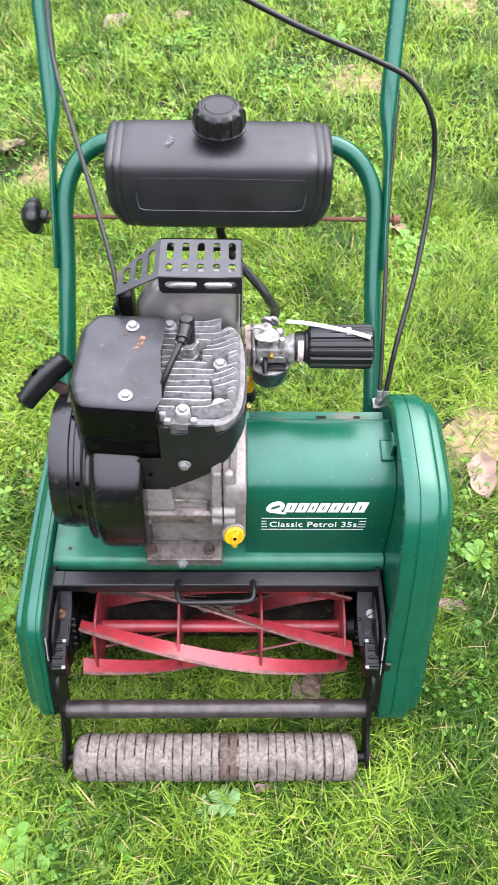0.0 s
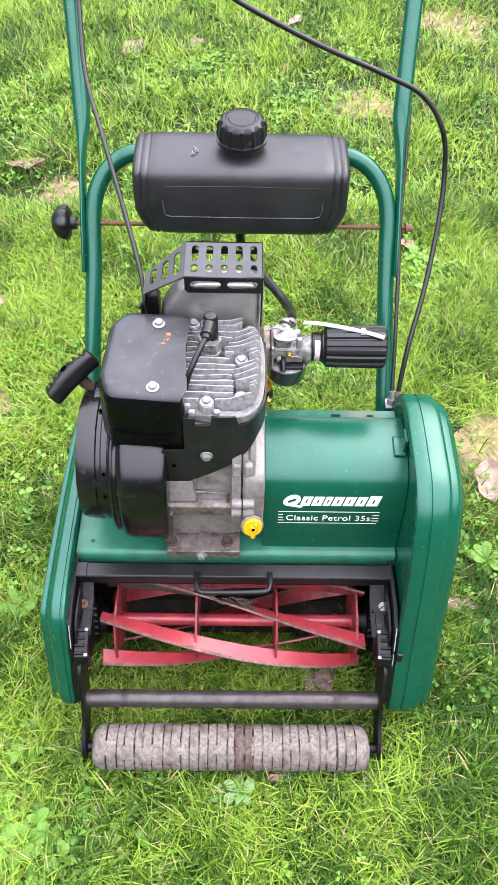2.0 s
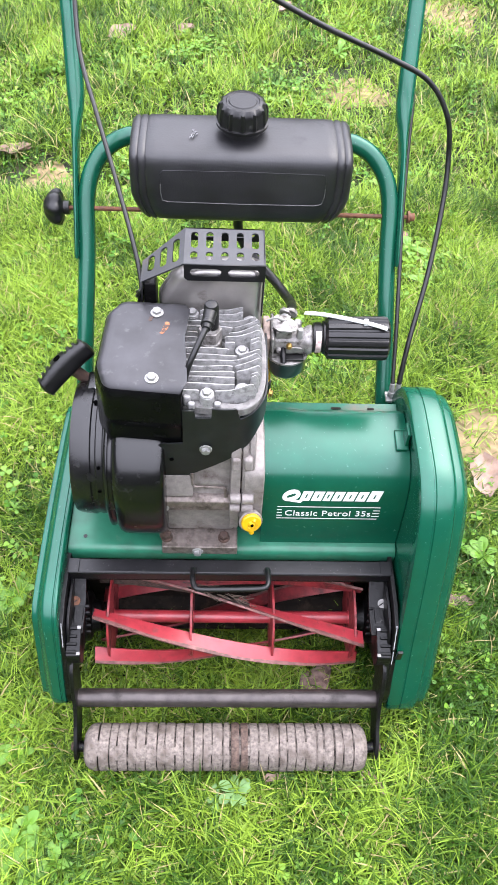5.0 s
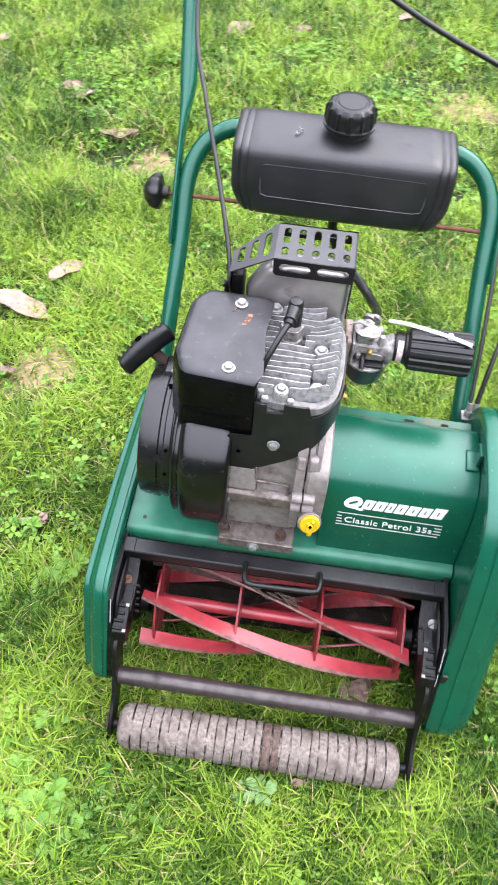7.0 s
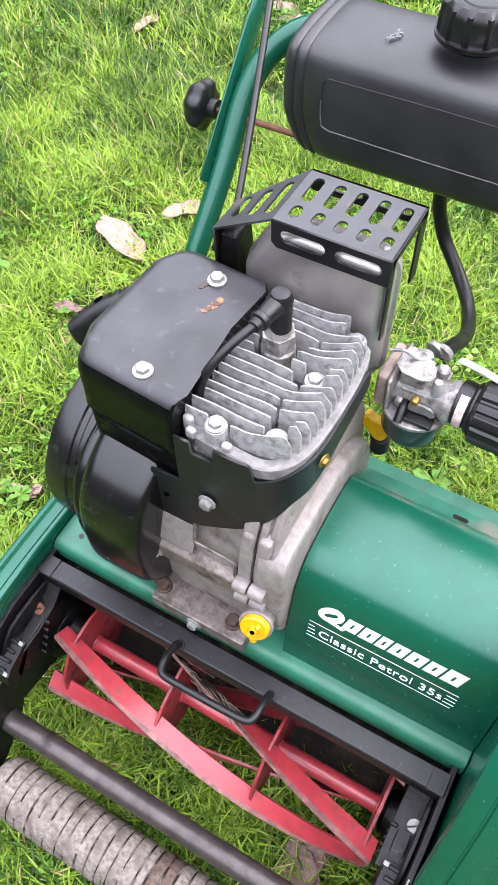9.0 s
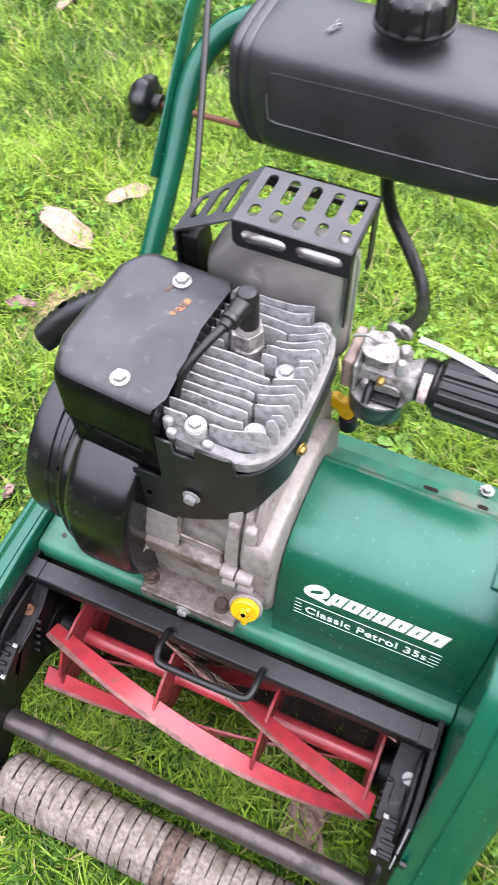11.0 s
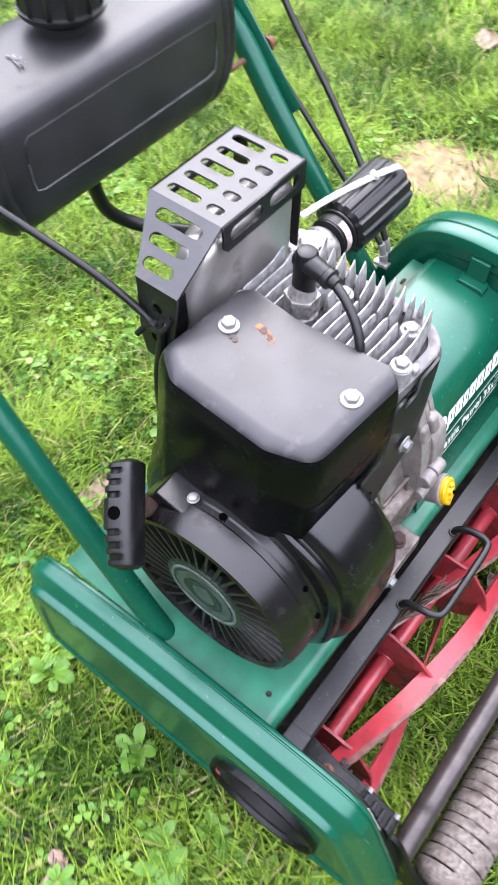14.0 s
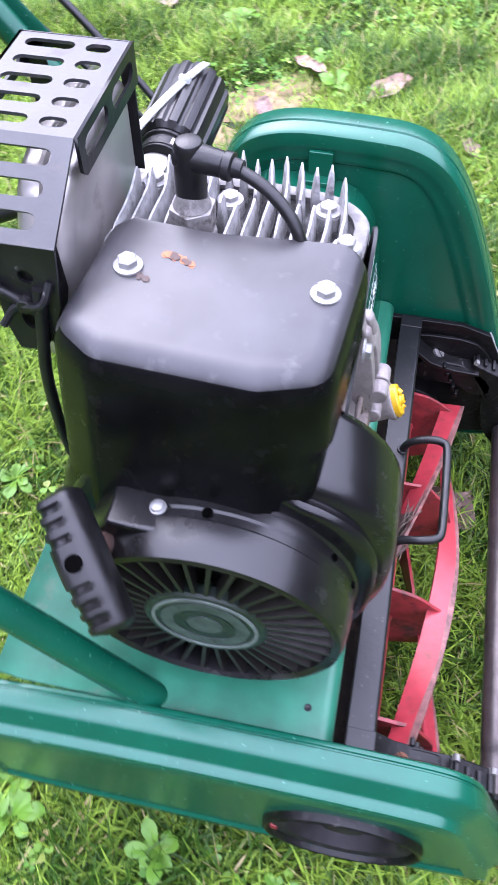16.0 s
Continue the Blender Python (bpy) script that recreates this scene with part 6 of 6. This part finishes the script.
def grass(name, count, x0, x1, y0, y1, lmin, lmax, width, label, shade_tone=0.0):
    """Many curved blades as one mesh: three joints and a tip each."""
    x, y = rng.uniform(x0, x1, count), rng.uniform(y0, y1, count)
    tuft = 0.5 + 0.5 * np.sin(9.7 * x + 3 * np.sin(5.2 * y)) * np.sin(8.3 * y + 2.6 * np.sin(6.1 * x))
    keep = rng.random(count) < (1 - bare(x, y)) * (0.62 + 0.38 * tuft)
    x, y, tuft = x[keep], y[keep], tuft[keep]
    n = len(x)
    lean_way = rng.uniform(0, 2 * np.pi, n) + 0.5 * np.sin(4 * x) * np.cos(3 * y)
    length = rng.uniform(lmin, lmax, n) * (0.7 + 0.55 * tuft)
    length = length * (1 - 0.45 * bare(x, y))
    under = (np.abs(x) < 0.25) & (y > -0.03) & (y < 0.46)
    length = np.where(under, length * 0.8, length)
    tilt = np.radians(rng.triangular(4, 26, 78, n))
    bend = np.radians(rng.uniform(10, 60, n))
    wide = width * rng.uniform(0.7, 1.35, n)
    face_way = lean_way + np.pi / 2 + rng.normal(0, 0.5, n)
    sx, sy = np.cos(face_way), np.sin(face_way)
    base = np.stack([x, y, hump(x, y) - 0.004], -1)
    pts, p, a = [], base.copy(), tilt.copy()
    for k, wk in enumerate((1.0, 0.95, 0.7, 0.0)):
        if k:
            step = (length / 3)[:, None] * np.stack([np.sin(a) * np.cos(lean_way), np.sin(a) * np.sin(lean_way), np.cos(a)], -1)
            p = p + step
            p[:, 2] = np.maximum(p[:, 2], base[:, 2] + 0.004 + 0.004 * k * rng.random(n))
            a = a + bend / 2
        off = (wide * wk / 2)[:, None] * np.stack([sx, sy, np.zeros(n)], -1)
        pts += [p - off, p + off] if wk else [p]
    co = np.stack(pts, 1).reshape(-1, 3)
    b = (np.arange(n) * 7)[:, None]
    quads = np.concatenate([b + np.array([[0, 1, 3, 2]]), b + np.array([[2, 3, 5, 4]])], 1).reshape(-1, 4)
    tris = b + np.array([[4, 5, 6]])
    me = bpy.data.meshes.new(name)
    me.vertices.add(len(co))
    me.vertices.foreach_set("co", co.ravel())
    loops = np.concatenate([quads.ravel(), tris.ravel()])
    me.loops.add(len(loops))
    me.loops.foreach_set("vertex_index", loops)
    starts = np.concatenate([np.arange(len(quads)) * 4, len(quads) * 4 + np.arange(n) * 3])
    me.polygons.add(len(starts))
    me.polygons.foreach_set("loop_start", starts)
    me.update(calc_edges=True)
    me.shade_smooth()
    tone = np.full(n, shade_tone)
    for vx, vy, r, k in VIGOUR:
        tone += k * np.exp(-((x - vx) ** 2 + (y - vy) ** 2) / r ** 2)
    me.attributes.new("lawn_tone", "FLOAT", "POINT").data.foreach_set("value", np.repeat(tone, 7).astype(np.float32))
    me.materials.append(GRASS)
    return tagged(new(name, me), label, "grass", kind="stuff")


grass("grass", 350000, -1.0, 1.15, -0.32, 1.25, 0.03, 0.075, 0.0023, "dense bright green lawn grass with mixed fine blades")
grass("far_grass", 150000, -1.5, 1.7, 1.15, 2.75, 0.035, 0.075, 0.003, "dense bright green lawn grass with mixed fine blades")
grass("side_grass", 50000, 1.1, 1.9, -0.5, 1.2, 0.035, 0.07, 0.0036, "dense bright green lawn grass with mixed fine blades")
grass("side_grass", 46000, -1.6, -0.98, -0.45, 1.2, 0.035, 0.07, 0.0036, "dense bright green lawn grass with mixed fine blades")


# the rest of the garden, coarser, toned darker for its missing self-shadow
grass("outer_grass", 26000, -4.6, -1.55, -4.0, 6.4, 0.05, 0.1, 0.010, "bright green lawn grass", -0.1)
grass("outer_grass", 26000, 1.62, 5.4, -4.0, 6.4, 0.05, 0.1, 0.010, "bright green lawn grass", -0.1)
grass("outer_grass", 22000, -1.6, 1.75, 2.7, 6.4, 0.05, 0.1, 0.010, "bright green lawn grass", -0.1)
grass("outer_grass", 22000, -1.6, 1.75, -4.0, -0.26, 0.05, 0.09, 0.010, "bright green lawn grass", -0.1)


def leaf_cloud(name, centers, per, spread, size, mat, label):
    """Many small round leaflets in threes, as one mesh."""
    co, faces = [], []
    for cx0, cy0, k in centers:
        for _ in range(int(per * k)):
            x, y = cx0 + rng.normal(0, spread), cy0 + rng.normal(0, spread)
            if abs(x) < 0.25 and -0.04 < y < 0.46:
                continue
            z = float(hump(np.array(x), np.array(y))) + rng.uniform(0.008, 0.03)
            turn = rng.uniform(0, 6.28)
            s = size * rng.uniform(0.6, 1.25)
            for j in range(3):
                a = turn + j * 2.09
                lx, ly = math.cos(a), math.sin(a)
                dip = rng.uniform(-0.35, 0.6)
                start = len(co)
                for u, w in ((0, 0), (0.45, 0.38), (0.85, 0.42), (1.0, 0.0), (0.85, -0.42), (0.45, -0.38)):
                    co.append((x + s * (lx * u - ly * w), y + s * (ly * u + lx * w), z + s * (dip * u + 0.18 * abs(w))))
                faces += [(start, start + 1, start + 2, start + 3), (start, start + 3, start + 4, start + 5)]
    me = bpy.data.meshes.new(name)
    me.from_pydata(co, [], faces)
    me.materials.append(mat)
    me.shade_smooth()
    return tagged(new(name, me), label, "clover", kind="stuff")


patches = [(float(rng.uniform(-1.2, 1.4)), float(rng.uniform(-0.25, 2.5)), float(rng.uniform(0.4, 1.3))) for _ in range(70)]
patches += [(-0.40, 1.85, 2), (-0.55, 1.6, 2), (-0.33, 0.14, 0.5), (-0.38, 0.28, 0.3), (0.05, 1.45, 1.5), (0.38, 1.05, 1.5), (0.1, 1.0, 1.5), (0.16, 0.62, 1.5),
            (-0.7, 1.75, 2), (0.3, 2.0, 2), (-0.45, 0.55, 0.5), (0.25, 1.3, 1.5), (0.4, 0.33, 1), (1.0, 0.5, 1.5), (1.2, 0.2, 1.5), (0.9, 0.9, 1.5)]
leaf_cloud("clover", patches, 66, 0.075, 0.0085, CLOVER, "low clover and small round-leaved weeds in the grass")


near = [(-0.36, 0.02, 0.6), (-0.33, 0.12, 0.45), (-0.40, 0.2, 0.5), (-0.44, 0.34, 0.15), (-0.36, 0.44, 0.15), (-0.24, -0.1, 0.7), (-0.3, -0.14, 0.8), (-0.15, -0.14, 0.5), (0.33, 0.18, 0.8), (0.36, 0.36, 0.8), (-0.3, 1.8, 2), (-0.1, 1.9, 2), (0.15, 1.7, 2),
        (0.42, 1.0, 1.5), (0.36, 1.25, 1.2), (-0.62, 1.55, 1.5), (-0.2, 1.35, 1.0), (0.05, 0.75, 1.0), (0.2, 0.7, 1.0), (0.7, 0.75, 1.0)]
leaf_cloud("clover", near, 60, 0.06, 0.0105, WEED, "broad clover leaves in the thin grass")


# ---- broad-leaved weeds: rosettes of spoon-shaped leaves ----
def spoon_mesh(length, wide, mat=WEED):
    bm = bmesh.new()
    rows_ = []
    for i in range(11):
        u = i / 10
        w = wide * float(np.interp(u, [0, 0.15, 0.35, 0.55, 0.72, 0.86, 0.95, 1], [0.16, 0.18, 0.5, 0.86, 1, 0.88, 0.56, 0.14]))
        z = length * (0.5 * u - 0.5 * u * u)
        rows_.append([(u * length, -w / 2, z + w * 0.08), (u * length, -w / 4, z + w * 0.09), (u * length, 0, z), (u * length, w / 4, z + w * 0.09), (u * length, w / 2, z + w * 0.08)])
    loft(bm, rows_, closed=False)
    ob = part("leaf", bm, mat)
    me = ob.data
    bpy.data.objects.remove(ob)
    return me


SPOONS = [spoon_mesh(0.038, 0.0185), spoon_mesh(0.03, 0.0155), spoon_mesh(0.044, 0.02)]
rnd = random.Random(21)


def rosette(x, y, size=1.0, n=9, leaves=SPOONS):
    z = float(hump(np.array(x), np.array(y))) + 0.021
    root = tagged(new("weed_plant"), "pale green rosette weed with spoon-shaped leaves in the grass", "weed", "broad-leaved weeds in the lawn")
    root.matrix_basis = Matrix.Translation((x, y, z))
    for k in range(n):
        s = size * rnd.uniform(0.65, 1.1)
        m = Matrix.Rotation(2 * math.pi * k / n + rnd.uniform(-0.3, 0.3), 4, "Z") @ Matrix.Rotation(-rnd.uniform(0.1, 0.55), 4, "Y") @ Matrix.Rotation(rnd.uniform(-0.3, 0.3), 4, "X") @ Matrix.Diagonal((s, s, s, 1))
        shared("leaf", rnd.choice(leaves), m, root)


for x, y, s, n in ((-0.258, -0.088, 0.75, 8), (-0.215, -0.125, 0.75, 7), (-0.28, -0.12, 0.8, 7), (-0.24, -0.13, 0.7, 6), (-0.185, -0.132, 0.6, 5), (-0.30, -0.06, 0.7, 7), (-0.265, -0.105, 0.8, 8), (-0.235, -0.105, 0.75, 7), (-0.2, -0.095, 0.4, 4), (-0.13, -0.07, 0.3, 4), (0.405, 0.31, 0.9, 10), (0.383, 1.06, 1.0, 9), (-0.262, 0.319, 0.66, 10), (-0.263, 0.321, 0.45, 6), (-0.235, 0.458, 0.75, 7), (-0.329, 0.312, 0.45, 4), (-0.311, 0.264, 0.45, 4), (1.098, 0.544, 0.9, 9), (1.032, 0.374, 0.8, 8), (-0.27, 0.214, 0.6, 6), (-0.238, 0.088, 0.75, 7), (-0.276, 0.184, 0.5, 6), (-0.262, 0.452, 0.8, 8), (-0.33, 0.229, 0.85, 8), (-0.315, 0.243, 0.75, 7), (-0.343, 0.208, 0.75, 7), (-0.345, 0.39, 0.4, 5), (-0.275, 0.012, 0.7, 6), (-0.102, -0.025, 0.4, 4), (-0.36, 0.16, 0.5, 7),
                  (-0.40, 0.30, 0.55, 8), (-0.34, 0.09, 0.5, 7), (-0.31, 0.235, 0.4, 7), (0.40, 0.95, 0.8, 8), (0.12, 1.25, 0.8, 8), (-0.45, 1.75, 0.8, 8), (0.95, 0.34, 1.0, 9), (1.15, 0.55, 1.1, 10), (0.07, 0.58, 0.7, 8), (0.3, 1.9, 1.0, 9), (-0.72, 0.62, 0.8, 8)):
    rosette(x, y, s, n)
rosette(0.012, -0.042, 0.72, 7, [spoon_mesh(0.042, 0.022, PALE_WEED)])
rosette(-0.012, -0.05, 0.6, 4, [spoon_mesh(0.042, 0.022, PALE_WEED)])


# ---- dry stems caught behind the wire loop ----
bm = bmesh.new()
for k in range(20):
    u = rnd.uniform(0, 1)
    p = Vector((-0.058 + 0.07 * u, 0.174 - 0.015 * u, 0.186 - 0.008 * u)) + Vector((rnd.gauss(0, 0.004), rnd.gauss(0, 0.0035), rnd.gauss(0, 0.002)))
    a, ln = rnd.gauss(-0.22, 0.3), rnd.uniform(0.012, 0.034)
    d = Vector((math.cos(a), math.sin(a), rnd.uniform(-0.25, 0.15)))
    tube(bm, [p, p + d * ln * 0.5 + Vector((0, 0, rnd.uniform(-0.003, 0.004))), p + d * ln], 0.00048, 5)
tagged(part("dry_grass", bm, STRAW), "dry grass stems caught on the muddy reel blade", "grass", kind="stuff")


# ---- fallen leaves ----
def dead_leaf(x, y, length, wide, turn, mat, label, curl=0.3, lift=0.022, tip=0.0):
    bm = bmesh.new()
    nu, nw = 12, 6
    rows_ = []
    ph = rnd.uniform(0, 6)
    for i in range(nu + 1):
        u = i / nu
        half = wide / 2 * math.sin(math.pi * min(1, u * 0.97 + 0.02)) ** 0.6 * (1 + 0.16 * math.sin(9 * u + ph) + rnd.uniform(-0.06, 0.06))
        row = []
        for j in range(nw + 1):
            w = 2 * j / nw - 1
            row.append(((u - 0.5) * length + 0.004 * math.sin(5 * w + ph), w * half, curl * wide * (0.5 * w * w + 0.25 * math.sin(4 * u + ph)) + 0.0016 * math.sin(14 * u + 3 * w)))
        rows_.append(row)
    loft(bm, rows_, closed=False)
    ob = part("fallen_leaf", bm, mat, solid=0.0006)
    ob.matrix_basis = Matrix.Translation((x, y, float(hump(np.array(x), np.array(y))) + lift)) @ Matrix.Rotation(turn, 4, "Z") @ Matrix.Rotation(tip, 4, "X")
    return tagged(ob, label, "leaf", "fallen leaves on the lawn")


PALE, BROWN = "pale pinkish dead leaf lying on the grass", "brown curled dead leaf lying on the grass"
for x, y, ln, wd, turn, pale in ((0.192, -0.028, 0.04, 0.016, 2.3, 1), (0.451, 0.827, 0.055, 0.028, 1.7, 0), (-0.515, 1.379, 0.085, 0.05, 0.2, 1), (-0.138, 2.006, 0.06, 0.03, 0.1, 1), (0.374, 1.103, 0.04, 0.03, 1.8, 1),
                                 (-0.309, 1.965, 0.09, 0.05, 0.6, 1), (0.44, 0.47, 0.09, 0.05, 1.5, 1), (-0.566, 0.772, 0.125, 0.06, -0.35, 1), (-0.506, 0.882, 0.08, 0.045, 1.0, 1), (0.125, 0.1, 0.07, 0.04, 0.9, 0),
                                 (0.133, 0.092, 0.045, 0.02, -0.7, 0), (0.352, 0.232, 0.045, 0.025, 0.1, 0), (-0.65, 1.528, 0.065, 0.03, 0.6, 1), (-0.925, 1.763, 0.05, 0.03, 1.2, 1), (-0.733, 1.22, 0.04, 0.022, 0.3, 1), (-0.663, 1.085, 0.045, 0.02, 1.4, 1),
                                 (-0.387, 0.314, 0.022, 0.014, 1.2, 1), (-0.913, 1.369, 0.075, 0.045, 1.6, 1), (-0.677, 1.56, 0.06, 0.035, 0.3, 1), (-0.909, 1.554, 0.06, 0.035, 1.0, 1), (0.958, 0.248, 0.095, 0.045, -0.7, 1), (1.013, 0.395, 0.07, 0.035, 1.0, 1),
                                 (0.811, 0.106, 0.05, 0.025, 0.6, 0), (0.159, 2.154, 0.06, 0.04, 0.9, 1), (1.204, 0.71, 0.07, 0.05, 0.4, 1), (0.061, -0.024, 0.025, 0.01, 0.1, 1), (-0.55, 0.606, 0.05, 0.02, 0.2, 0), (0.86, 0.45, 0.06, 0.03, 0.4, 0), (-0.4, 0.307, 0.035, 0.014, 0.1, 1), (-0.065, 0.577, 0.07, 0.035, 0.4, 1)):
    dead_leaf(x, y, ln, wd, turn, DEAD_PALE if pale else DEAD_BROWN, PALE if pale else BROWN, curl=rnd.uniform(0.15, 0.4), tip=rnd.uniform(-0.3, 0.3))
